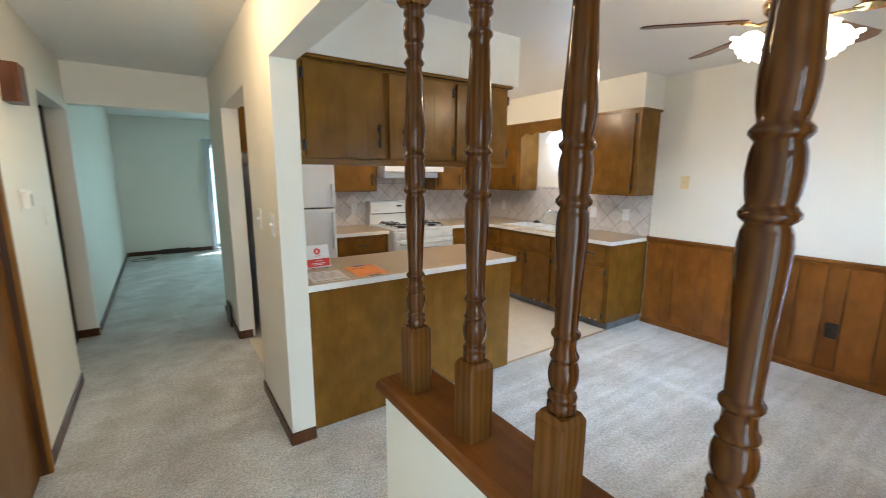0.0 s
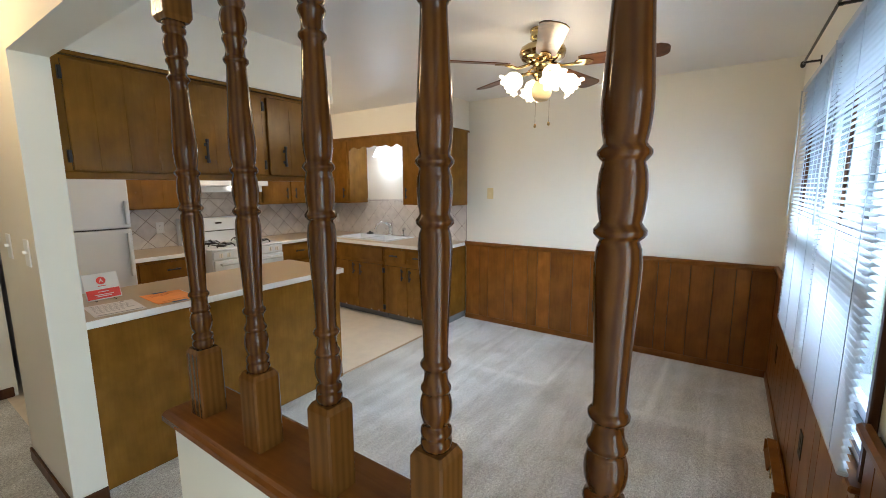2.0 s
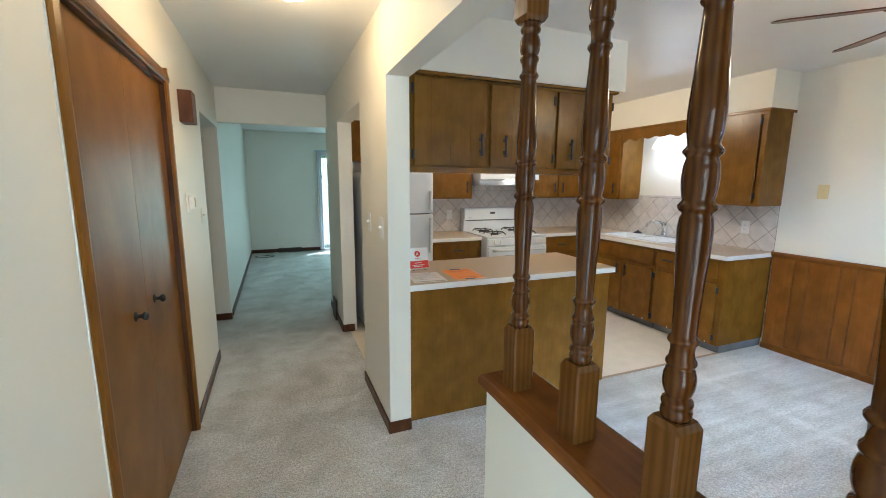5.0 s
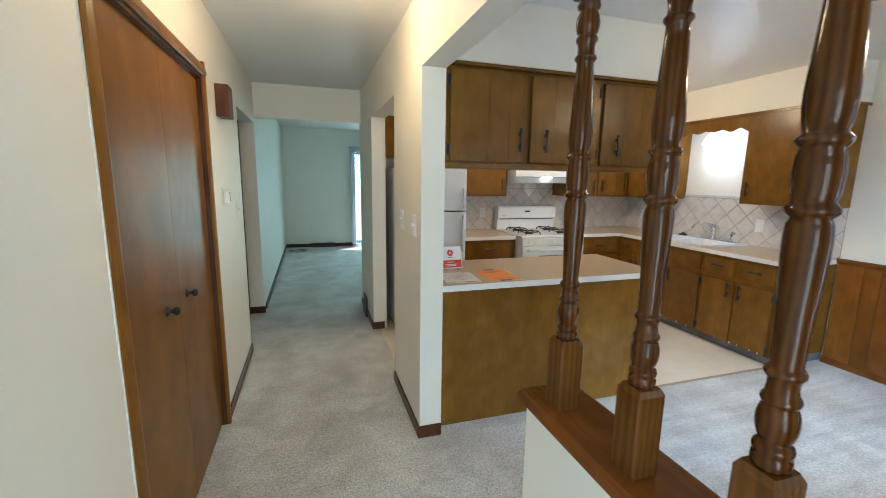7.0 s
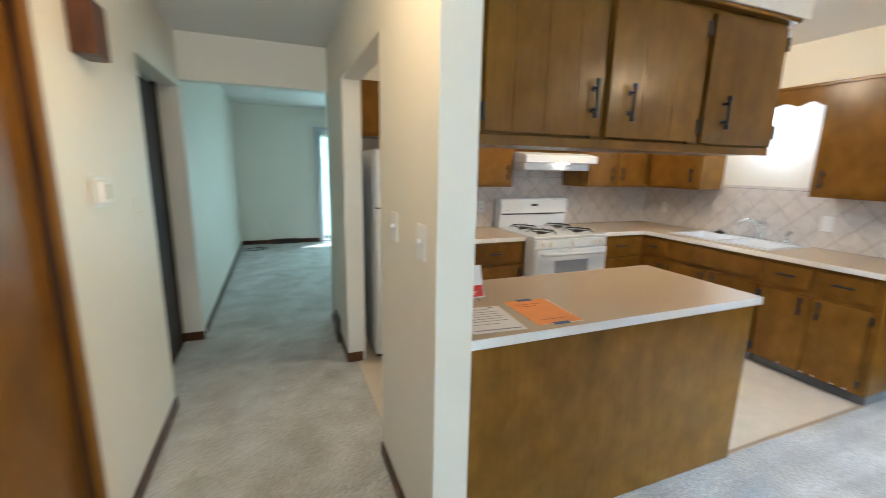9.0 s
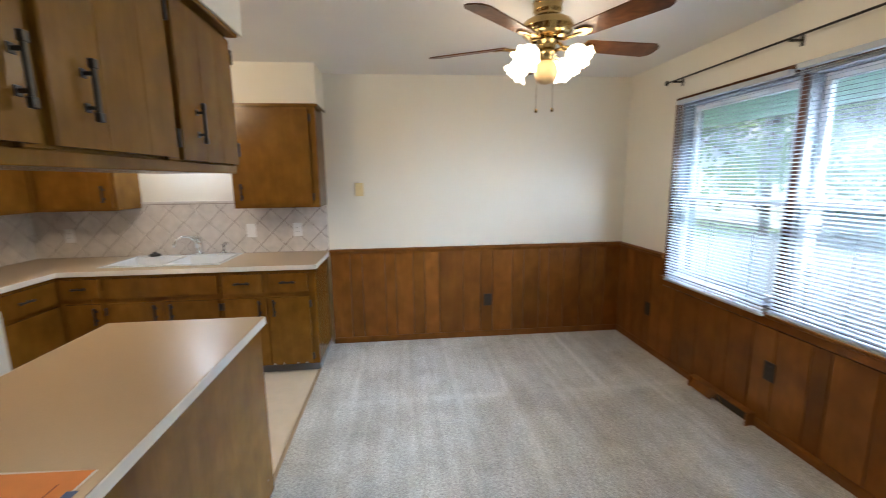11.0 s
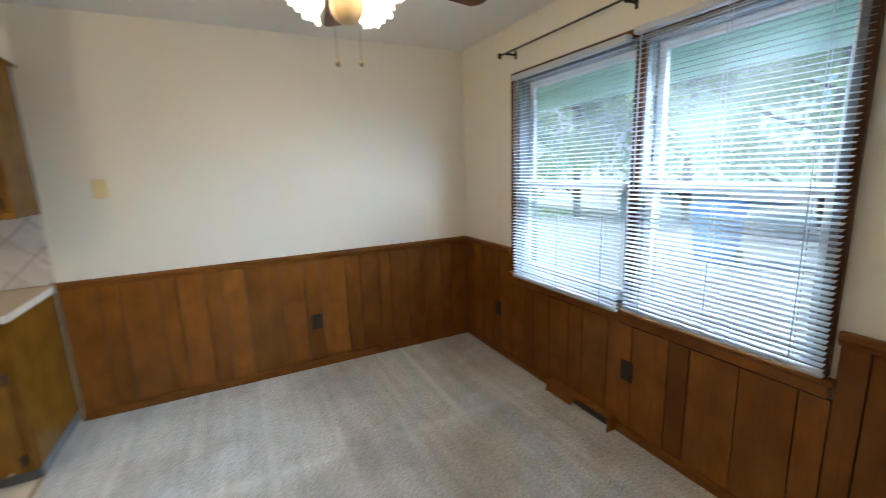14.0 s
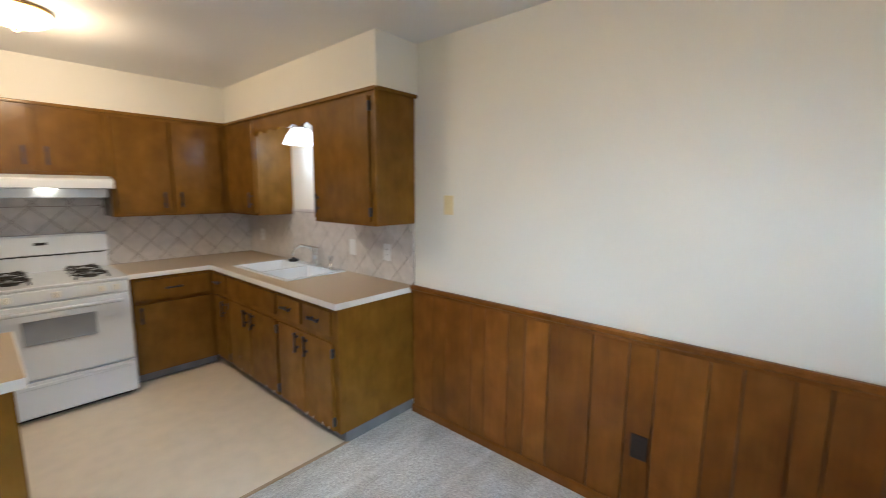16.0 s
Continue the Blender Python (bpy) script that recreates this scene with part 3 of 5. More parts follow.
for k in range(5):
    a = radians(62 + 72 * k)
    turn = Matrix.Translation((FX, FY, ZC - 0.205)) @ Matrix.Rotation(a, 4, "Z") @ Matrix.Rotation(radians(-12), 4, "X")
    outline = [(0.215, -0.048), (0.235, -0.056), (0.635, -0.07), (0.668, -0.05), (0.68, -0.025), (0.68, 0.025), (0.668, 0.05), (0.635, 0.07), (0.235, 0.056), (0.215, 0.048)]
    bm = prism(outline, "z", -0.003, 0.003)
    bmesh.ops.transform(bm, matrix=turn, verts=bm.verts[:])
    bl = part("blade", bm, BLADE, fan, "reddish oak blade")
    arm = joined(tube([(0.06, 0, 0.012), (0.11, 0.012, -0.006), (0.15, -0.012, -0.02), (0.19, 0, -0.012), (0.23, 0, -0.007)], 0.008), prism([(0.19, -0.012), (0.225, -0.034), (0.27, -0.028), (0.295, 0), (0.27, 0.028), (0.225, 0.034), (0.19, 0.012)], "z", -0.011, -0.0045))
    bmesh.ops.transform(arm, matrix=turn, verts=arm.verts[:])
    part("blade_bracket", arm, BRASS, bl, "brass blade bracket")
LIT = glowing("lit_glass", (1.0, 0.86, 0.62), 3.6)
for k in range(4):
    a = radians(40 + 90 * k)
    c, s = math.cos(a), math.sin(a)
    part("light_arm", tube([(FX + 0.04 * c, FY + 0.04 * s, ZC - 0.255), (FX + 0.085 * c, FY + 0.085 * s, ZC - 0.25), (FX + 0.14 * c, FY + 0.14 * s, ZC - 0.272)], 0.009), BRASS, fan)
    bm = bmesh.new()
    rings = []
    for r, z, wave in ((0.018, 0.0, 0), (0.036, -0.010, 0), (0.050, -0.028, 0), (0.055, -0.048, 0.001), (0.052, -0.066, 0.002), (0.055, -0.080, 0.005), (0.064, -0.090, 0.009), (0.071, -0.094, 0.010)):
        rings.append([bm.verts.new(((r + wave * math.cos(7 * t)) * math.cos(t), (r + wave * math.cos(7 * t)) * math.sin(t), z + 0.6 * wave * math.sin(14 * t))) for t in [2 * math.pi * i / 56 for i in range(56)]])
    for p, q in zip(rings, rings[1:]):
        for i in range(56):
            bm.faces.new((p[i], p[(i + 1) % 56], q[(i + 1) % 56], q[i])).smooth = True
    bm.faces.new(rings[0])
    turn = Matrix.Translation((FX + 0.135 * c, FY + 0.135 * s, ZC - 0.268)) @ Matrix.Rotation(a, 4, "Z") @ Matrix.Rotation(radians(-50), 4, "Y")
    bmesh.ops.transform(bm, matrix=turn, verts=bm.verts[:])
    sh = part("shade", bm, LIT, fan, "ruffled white glass tulip shade, lit")
    sh.visible_shadow = False
for dx, dy, z in ((0.02, 0.045, 1.90), (0.015, -0.045, 1.905)):
    part("pull_chain", tube([(FX + dx, FY + dy, 2.19), (FX + dx, FY + dy, z)], 0.0012, 5), BRASS, fan)
    part("chain_knob", turned([(0.002, 0.012), (0.007, 0.006), (0.009, -0.002), (0.006, -0.01), (0.002, -0.013)], 10, (FX + dx, FY + dy, z)), BRASS, fan)
for k in range(4):
    a = radians(40 + 90 * k)
    lamp("fan_bulb", (FX + 0.20 * math.cos(a), FY + 0.20 * math.sin(a), ZC - 0.33), FAN_W, WARM, 0.03)

# ---- foyer, kitchen and sink lamps ----


def dome_light(x, y, label):
    ob = thing("ceiling_light", (x, y, ZC), label, "ceiling light")
    part("pan", turned([(0.15, 0.0), (0.15, -0.012), (0.12, -0.02)], 28, (x, y, ZC)), BRASS, ob)
    sh = part("shade", turned([(0.145, -0.02), (0.148, -0.035), (0.13, -0.06), (0.095, -0.082), (0.05, -0.095), (0.012, -0.098)], 28, (x, y, ZC), False), LIT, ob, "lit white glass dome")
    sh.visible_shadow = False
    part("finial", turned([(0.004, -0.096), (0.012, -0.102), (0.013, -0.110), (0.006, -0.118), (0.002, -0.12)], 12, (x, y, ZC)), BRASS, ob)
    return ob


dome_light(0.72, 2.56, "lit flush glass dome light on the foyer ceiling")
lamp("foyer_bulb", (0.72, 2.56, ZC - 0.13), FOYER_W, AMBER, 0.09)
dome_light(3.11, 3.84, "lit flush glass dome light on the kitchen ceiling")
lamp("kitchen_bulb", (3.11, 3.84, ZC - 0.13), KITCHEN_W, WARM, 0.09)
sl = thing("sink_light", (4.65, 3.80, 2.14), "white glass bell light on a dark mount above the sink", "light")
part("mount", turned([(0.06, 0), (0.06, -0.015), (0.03, -0.025), (0.02, -0.03), (0.02, -0.10), (0.045, -0.11), (0.05, -0.118)], 20, (4.65, 3.80, 2.14)), BLACK, sl)
LIT_COOL = glowing("lit_glass_cool", (0.90, 0.96, 1.0), 2.0)
sh = part("shade", turned([(0.045, -0.115), (0.07, -0.13), (0.095, -0.165), (0.115, -0.205), (0.128, -0.235), (0.13, -0.24)], 24, (4.65, 3.80, 2.14), False), LIT_COOL, sl, "lit white glass bell shade")
sh.visible_shadow = False
lamp("sink_bulb", (4.65, 3.80, 1.93), SINK_W, (0.86, 0.94, 1.0), 0.05)

# ---- cabinets ----


def pull(parent, p, along="z", length=0.115, out=(0, -1)):
    """A wrought iron bar pull centred at p; out is the way it stands off the face."""
    x, y, z = p
    ox, oy = out
    h = length / 2
    tx, ty = abs(oy), abs(ox)

    def bx(a0, a1, d0, d1, b0, b1):
        """a: along the pull, d: off the face, b: across."""
        if along == "z":
            xs = sorted((x + ox * d0 + tx * b0, x + ox * d1 + tx * b1))
            ys = sorted((y + oy * d0 + ty * b0, y + oy * d1 + ty * b1))
            return (xs[0], xs[1], ys[0], ys[1], z + a0, z + a1)
        xs = sorted((x + ox * d0 + tx * a0, x + ox * d1 + tx * a1))
        ys = sorted((y + oy * d0 + ty * a0, y + oy * d1 + ty * a1))
        return (xs[0], xs[1], ys[0], ys[1], z + b0, z + b1)
    dims = [bx(-h, h, 0.019, 0.027, -0.006, 0.006), bx(-h - 0.008, -h + 0.012, 0.017, 0.029, -0.008, 0.008), bx(h - 0.012, h + 0.008, 0.017, 0.029, -0.008, 0.008),
            bx(-h * 0.62 - 0.004, -h * 0.62 + 0.004, 0, 0.026, -0.004, 0.004), bx(h * 0.62 - 0.004, h * 0.62 + 0.004, 0, 0.026, -0.004, 0.004),
            bx(-h * 0.62 - 0.010, -h * 0.62 + 0.010, 0, 0.003, -0.009, 0.009), bx(h * 0.62 - 0.010, h * 0.62 + 0.010, 0, 0.003, -0.009, 0.009)]
    return part("handle", boxes(*dims, bevel=0.002), BLACK, parent, "black wrought iron pull")


def face(axis, at, sign, a0, a1, z0, z1, thick=0.018, grooves=0, rim=0.004):
    """A door or drawer front on the plane axis=at, standing out by sign, with upright V grooves."""
    n = grooves + 1
    f = at + sign * thick
    pts = [(a0, at), (a0, f - sign * rim), (a0 + rim, f)]
    for i in range(1, n):
        c = a0 + (a1 - a0) * i / n + 0.012 * math.sin(5.0 * i + 9 * a0)
        pts += [(c - 0.001, f), (c, f - sign * 0.0010), (c + 0.001, f)]
    pts += [(a1 - rim, f), (a1, f - sign * rim), (a1, at)]
    return prism(pts if axis == "y" else [(q, p) for p, q in pts], "z", z0, z1)


def door(unit, axis, at, sign, a0, a1, z0, z1, handle=None, hinge=None, grooves=3, name="door"):
    d = part(name, face(axis, at, sign, a0, a1, z0, z1, grooves=grooves), CABINET, unit)
    out = (0, sign) if axis == "y" else (sign, 0)
    f = at + sign * 0.018
    if handle:
        a, z, along = handle
        pull(d, (a, f, z) if axis == "y" else (f, a, z), along, 0.115 if along == "z" else 0.10, out)
    if hinge is not None:
        for z in (z0 + 0.06, z1 - 0.06):
            u0, u1 = hinge - 0.007, hinge + 0.007
            g0, g1 = sorted((at, f + sign * 0.004))
            part("hinge", boxes((u0, u1, g0, g1, z - 0.028, z + 0.028) if axis == "y" else (g0, g1, u0, u1, z - 0.028, z + 0.028), bevel=0.002), BLACK, d, "black iron hinge")
    return d


# peninsula wall cabinet, doors towards the dining room
u = thing("wall_cabinet", (2.08, 2.86, 1.57), "dark golden-brown wooden wall cabinet hung over the peninsula", "cabinet", "wall cabinets")
part("body", boxes((1.33, 2.818, 2.716, 3.02, 1.57, 2.118), bevel=0.003), CABINET, u)
part("face_frame", boxes((1.328, 2.821, 2.70, 2.715, 1.567, 1.60), (1.328, 2.821, 2.70, 2.715, 2.095, 2.12), (1.328, 1.38, 2.70, 2.715, 1.60, 2.095), (1.81, 1.89, 2.70, 2.715, 1.60, 2.095), (2.30, 2.38, 2.70, 2.715, 1.60, 2.095), (2.79, 2.821, 2.70, 2.715, 1.60, 2.095), bevel=0.002), CABINET, u)
part("crown_strip", boxes((1.328, 2.83, 2.654, 2.699, 2.108, 2.1245), bevel=0.004), CABINET, u)
door(u, "y", 2.699, -1, 1.372, 1.832, 1.608, 2.092, (1.795, 1.732, "z"), 1.365)
door(u, "y", 2.699, -1, 1.866, 2.324, 1.608, 2.090, (1.962, 1.73, "z"), 2.331, 2)
door(u, "y", 2.699, -1, 2.36, 2.802, 1.604, 2.088, (2.466, 1.726, "z"), 2.808, 2)

# peninsula
p = thing("peninsula_cabinet", (2.1, 3.02, 0), "dark golden-brown wooden peninsula with a plain scuffed back", "cabinet")
part("back_panel", boxes((1.326, 2.90, 2.692, 2.71, 0.0, 0.857), bevel=0.003), CABINET, p)
part("body", boxes((1.326, 2.88, 2.712, 3.34, 0.09, 0.857)), CABINET, p)
part("end_panel", boxes((2.882, 2.902, 2.712, 3.355, 0.0, 0.857), bevel=0.003), CABINET, p)
# toe kick in near-black, its shade put into the colour
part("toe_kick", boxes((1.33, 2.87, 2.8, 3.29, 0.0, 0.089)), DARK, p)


def cells(xs, ys, z0, z1, hole=()):
    """One solid slab over the grid of xs and ys, less the cells (i, j) named in hole."""
    bm = bmesh.new()
    at = {}

    def v(i, j, z):
        if (i, j, z) not in at:
            at[i, j, z] = bm.verts.new((xs[i], ys[j], z))
        return at[i, j, z]
    full = {(i, j) for i in range(len(xs) - 1) for j in range(len(ys) - 1)} - set(hole)
    for i, j in sorted(full):
        q = ((i, j), (i + 1, j), (i + 1, j + 1), (i, j + 1))
        bm.faces.new([v(*p, z1) for p in q])
        bm.faces.new([v(*p, z0) for p in q[::-1]])
        for k, n in enumerate(((i, j - 1), (i + 1, j), (i, j + 1), (i - 1, j))):
            if n not in full:
                a, b = q[k], q[(k + 1) % 4]
                bm.faces.new((v(*a, z0), v(*b, z0), v(*b, z1), v(*a, z1)))
    return bm


def worktop(name, place, label, outline, edge):
    t = thing(name, place, label, "countertop")
    part("top", outline, COUNTER, t)
    part("edge", boxes(*edge, bevel=0.002), EDGE, t, "white laminate edge band")
    return t


worktop("countertop", (2.1, 3.0, 0.857), "beige laminate countertop with a white edge on the peninsula", boxes((1.327, 2.93, 2.681, 3.374, 0.858, 0.895)), [(1.327, 2.936, 2.675, 2.6805, 0.857, 0.8945), (2.9305, 2.936, 2.6805, 3.38, 0.857, 0.8945), (1.327, 2.9305, 3.3745, 3.38, 0.857, 0.8945)])

# east run of base cabinets
XF = 4.202


def base_unit(label, y0, y1, top=0.857):
    b = thing("base_cabinet", (4.5, (y0 + y1) / 2, 0), label, "cabinet", "base cabinets")
    part("body", boxes((XF, XE, y0, y1, 0.075, top), bevel=0.002), CABINET, b)
    if top < 0.85:
        part("face_rail", boxes((XF, XF + 0.02, y0, y1, top, 0.857)), CABINET, b)
    part("toe_kick", boxes((XF + 0.045, XE, y0 + 0.01, y1, 0.0, 0.074)), plain("kick_vinyl", (0.16, 0.16, 0.165), 0.6, vary=0.2), b, "grey vinyl toe kick")
    return b


b1 = base_unit("dark golden-brown base cabinet with two drawers over two doors", 2.70, 3.41)
for a0, a1 in ((2.757, 3.06), (3.097, 3.395)):
    dr = part("drawer", face("x", XF - 0.001, -1, a0, a1, 0.684, 0.832), CABINET, b1)
    pull(dr, (XF - 0.019, (a0 + a1) / 2, 0.762), "y", 0.10, (-1, 0))
door(b1, "x", XF - 0.001, -1, 2.752, 3.07, 0.085, 0.64, (3.02, 0.56, "z"), 2.747, 0)
door(b1, "x", XF - 0.001, -1, 3.076, 3.395, 0.085, 0.64, (3.13, 0.56, "z"), 3.40, 0)
b2 = base_unit("dark golden-brown sink base cabinet with two doors", 3.412, 4.345, 0.74)
part("false_front", face("x", XF - 0.001, -1, 3.43, 4.236, 0.684, 0.832), CABINET, b2)
door(b2, "x", XF - 0.001, -1, 3.43, 3.83, 0.085, 0.64, (3.775, 0.56, "z"), 3.425, 0)
door(b2, "x", XF - 0.001, -1, 3.836, 4.236, 0.085, 0.64, (3.89, 0.56, "z"), 4.241, 0)
b3 = base_unit("dark golden-brown corner base cabinet with a narrow door", 4.347, YN)
dr = part("drawer", face("x", XF - 0.001, -1, 4.27, 4.52, 0.684, 0.832), CABINET, b3)
pull(dr, (XF - 0.019, 4.40, 0.762), "y", 0.08, (-1, 0))
door(b3, "x", XF - 0.001, -1, 4.27, 4.52, 0.085, 0.64, (4.31, 0.55, "z"), None, 0)

# chipped finish along the bottom of the doors
CHIP = plain("bare_chip", (0.70, 0.64, 0.52), 0.7)
rnd = random.Random(9)
for unit, ys in ((b1, (2.80, 2.87, 2.98, 3.05, 3.2)), (b2, (3.5, 3.62, 3.9, 4.05))):
    for y in ys:
        w = 0.006 + 0.008 * rnd.random()
        part("chip", prism([(y - w, 0.0855), (y + w * 0.6, 0.0855), (y + w, 0.094), (y + 0.1 * w, 0.102), (y - w * 0.5, 0.092)], "x", XF - 0.0202, XF - 0.0191), CHIP, unit, "pale chip in the finish")

# base cabinets beside the range
YF = 4.562


def north_unit(label, x0, x1, hx):
    b = thing("base_cabinet", ((x0 + x1) / 2, 4.85, 0), label, "cabinet", "base cabinets")
    part("body", boxes((x0, x1, YF, YN, 0.075, 0.857), bevel=0.002), CABINET, b)
    part("toe_kick", boxes((x0, x1, YF + 0.045, YN, 0.0, 0.074)), bpy.data.materials["kick_vinyl"], b, "grey vinyl toe kick")
    dr = part("drawer", face("y", YF - 0.001, -1, x0 + 0.03, x1 - 0.03, 0.672, 0.832), CABINET, b)
    pull(dr, ((x0 + x1) / 2, YF - 0.019, 0.755), "x", 0.10)
    door(b, "y", YF - 0.001, -1, x0 + 0.03, x1 - 0.03, 0.085, 0.64, (hx, 0.56, "z"), None, 0)
    return b


north_unit("dark golden-brown base cabinet between refrigerator and range", 2.17, 2.785, 2.72)
north_unit("dark golden-brown base cabinet between range and corner", 3.585, 4.20, 3.66)
worktop("countertop", (2.47, 4.85, 0.857), "short beige laminate countertop between refrigerator and range", boxes((2.17, 2.786, 4.542, YN - 0.006, 0.858, 0.895)), [(2.17, 2.786, 4.536, 4.5415, 0.857, 0.8945)])

# corner worktop with the sink cut out
SX0, SX1, SY0, SY1 = 4.285, 4.79, 3.44, 4.33
ct = worktop("countertop", (4.4, 3.9, 0.857), "beige laminate corner countertop with a white edge round the sink",
             cells((3.584, 4.181, SX0 + 0.02, SX1 - 0.02, XE - 0.006), (2.686, SY0 + 0.02, SY1 - 0.02, 4.542, YN - 0.006), 0.858, 0.895, ((0, 0), (0, 1), (0, 2), (2, 1))),
             [(4.175, 4.1805, 2.68, 4.536, 0.857, 0.8945), (4.175, XE - 0.006, 2.68, 2.6855, 0.857, 0.8945), (3.584, 4.1805, 4.536, 4.5415, 0.857, 0.8945)])

# sink
sk = thing("kitchen_sink", (4.54, 3.885, 0.895), "white enamel double-bowl sink set into the countertop", "sink")
bm = boxes((SX0, SX1, SY0, SY0 + 0.03, 0.893, 0.905), (SX0, SX1, SY1 - 0.03, SY1, 0.893, 0.905), (SX0, SX0 + 0.03, SY0 + 0.03, SY1 - 0.03, 0.893, 0.905), (SX1 - 0.085, SX1, SY0 + 0.03, SY1 - 0.03, 0.893, 0.905), (SX0 + 0.03, SX1 - 0.085, 3.865, 3.90, 0.86, 0.902), bevel=0.005, seg=2)
part("rim", bm, WHITE, sk)
for a0, a1 in ((SY0 + 0.03, 3.866), (3.899, SY1 - 0.03)):
    bm = bmesh.new()
    x0, x1, zt, zb, g = SX0 + 0.03, SX1 - 0.085, 0.898, 0.77, 0.05
    up = [bm.verts.new(q) for q in ((x0, a0, zt), (x1, a0, zt), (x1, a1, zt), (x0, a1, zt))]
    dn = [bm.verts.new(q) for q in ((x0 + g, a0 + g, zb), (x1 - g, a0 + g, zb), (x1 - g, a1 - g, zb), (x0 + g, a1 - g, zb))]
    for i in range(4):
        bm.faces.new((up[i], up[(i + 1) % 4], dn[(i + 1) % 4], dn[i]))
    bm.faces.new(dn)
    bo = part("bowl", bm, WHITE, sk)
    part("drain", turned([(0.04, 0.771), (0.04, 0.775), (0.03, 0.776), (0.028, 0.773)], 16, ((x0 + x1) / 2, (a0 + a1) / 2, 0)), CHROME, bo, "chrome drain")
FY0 = 3.80
fc = thing("faucet", (4.75, FY0, 0.905), "chrome single-lever kitchen faucet on the sink", "faucet")
part("base_plate", boxes((4.725, 4.775, FY0 - 0.30, FY0 + 0.14, 0.905, 0.915), bevel=0.004, seg=2), CHROME, fc)
part("body", turned([(0.034, 0.915), (0.030, 0.925), (0.028, 0.97), (0.030, 1.0), (0.031, 1.03), (0.024, 1.045), (0.006, 1.05)], 20, (4.75, FY0, 0)), CHROME, fc)
part("spout", tube([(4.75, FY0, 0.98), (4.73, FY0 + 0.02, 1.04), (4.70, FY0 + 0.05, 1.072), (4.66, FY0 + 0.085, 1.078), (4.625, FY0 + 0.115, 1.055), (4.61, FY0 + 0.128, 1.015), (4.61, FY0 + 0.128, 0.995)], 0.012, 12), CHROME, fc)
lever = boxes((-0.075, 0.03, -0.02, 0.02, -0.006, 0.006), (-0.11, -0.07, -0.012, 0.012, -0.005, 0.005), bevel=0.004, seg=2)
bmesh.ops.transform(lever, matrix=Matrix.Translation((4.745, FY0, 1.062)) @ Matrix.Rotation(radians(-30), 4, "Z") @ Matrix.Rotation(radians(14), 4, "Y"), verts=lever.verts[:])
part("lever", lever, CHROME, fc)
sp = thing("side_sprayer", (4.75, FY0 - 0.21, 0.915), "chrome side sprayer beside the faucet", "faucet sprayer")
part("holder", turned([(0.024, 0.915), (0.02, 0.93), (0.014, 0.937)], 14, (4.75, FY0 - 0.21, 0)), CHROME, sp)
part("spray_head", tube([(4.75, FY0 - 0.21, 0.93), (4.75, FY0 - 0.21, 0.985), (4.738, FY0 - 0.245, 1.0), (4.715, FY0 - 0.24, 1.004)], 0.016, 12), CHROME, sp)
st = thing("sink_stopper", (4.74, 4.16, 0.905), "black rubber sink stopper on the sink's rim", "sink stopper")
part("disc", turned([(0.045, 0.905), (0.047, 0.912), (0.043, 0.922), (0.016, 0.928), (0.014, 0.94), (0.003, 0.942)], 18, (4.74, 4.16, 0)), BLACK, st)

# wall cabinets on the east wall
XU = 4.508
u = thing("wall_cabinet", (4.66, 3.02, 1.32), "dark golden-brown wooden wall cabinet beside the sink light", "cabinet", "wall cabinets")
part("body", boxes((XU, XE, 2.682, 3.362, 1.32, 2.139), bevel=0.003), CABINET, u)
part("face_frame", boxes((XU - 0.017, XU - 0.001, 2.68, 3.364, 1.318, 1.352), (XU - 0.017, XU - 0.001, 2.68, 3.364, 2.092, 2.138), (XU - 0.017, XU - 0.001, 2.68, 2.725, 1.352, 2.092), (XU - 0.017, XU - 0.001, 3.33, 3.364, 1.352, 2.092), bevel=0.002), CABINET, u)
door(u, "x", XU - 0.018, -1, 2.732, 3.345, 1.345, 2.095, (3.29, 1.45, "z"), 2.727, 3)
u = thing("wall_cabinet", (4.66, 4.5, 1.32), "dark golden-brown wooden corner wall cabinet beside the sink light", "cabinet", "wall cabinets")
part("body", boxes((XU, XE, 4.255, YN, 1.32, 2.139), bevel=0.003), CABINET, u)
part("face_frame", boxes((XU - 0.017, XU - 0.001, 4.25, 4.83, 1.318, 1.345), (XU - 0.017, XU - 0.001, 4.25, 4.83, 2.092, 2.138), (XU - 0.017, XU - 0.001, 4.25, 4.28, 1.345, 2.092), bevel=0.002), CABINET, u)
door(u, "x", XU - 0.018, -1, 4.275, 4.80, 1.34, 2.095, (4.33, 1.45, "z"), None, 2)
pts = [(3.364, 2.139), (4.25, 2.139)]
low = []
for i in range(61):
    y = 4.25 - (4.25 - 3.364) * i / 60
    s = abs((y - 3.807) / 0.443)
    low.append((y, 2.0 + 0.018 * math.cos(s * math.pi * 5) * (0.4 + 0.6 * s) + 0.012 * (1 - s)))
vl = thing("valance", (XU, 3.8, 2.0), "scalloped dark golden-brown wooden valance over the sink", "valance")
part("board", prism(pts + low, "x", XU - 0.016, XU - 0.001), CABINET, vl)
cr = thing("crown_strip", (4.48, 3.9, 2.125), "thin dark wooden strip under the soffit", "moulding")
part("strip", boxes((4.472, 4.486, 2.662, 4.826, 2.118, 2.141), (4.487, XE, 2.656, 2.664, 2.118, 2.141), (2.10, 4.486, 4.827, 4.841, 2.118, 2.141), bevel=0.003), CABINET, cr)

# wall cabinets on the north wall
YU = 4.858


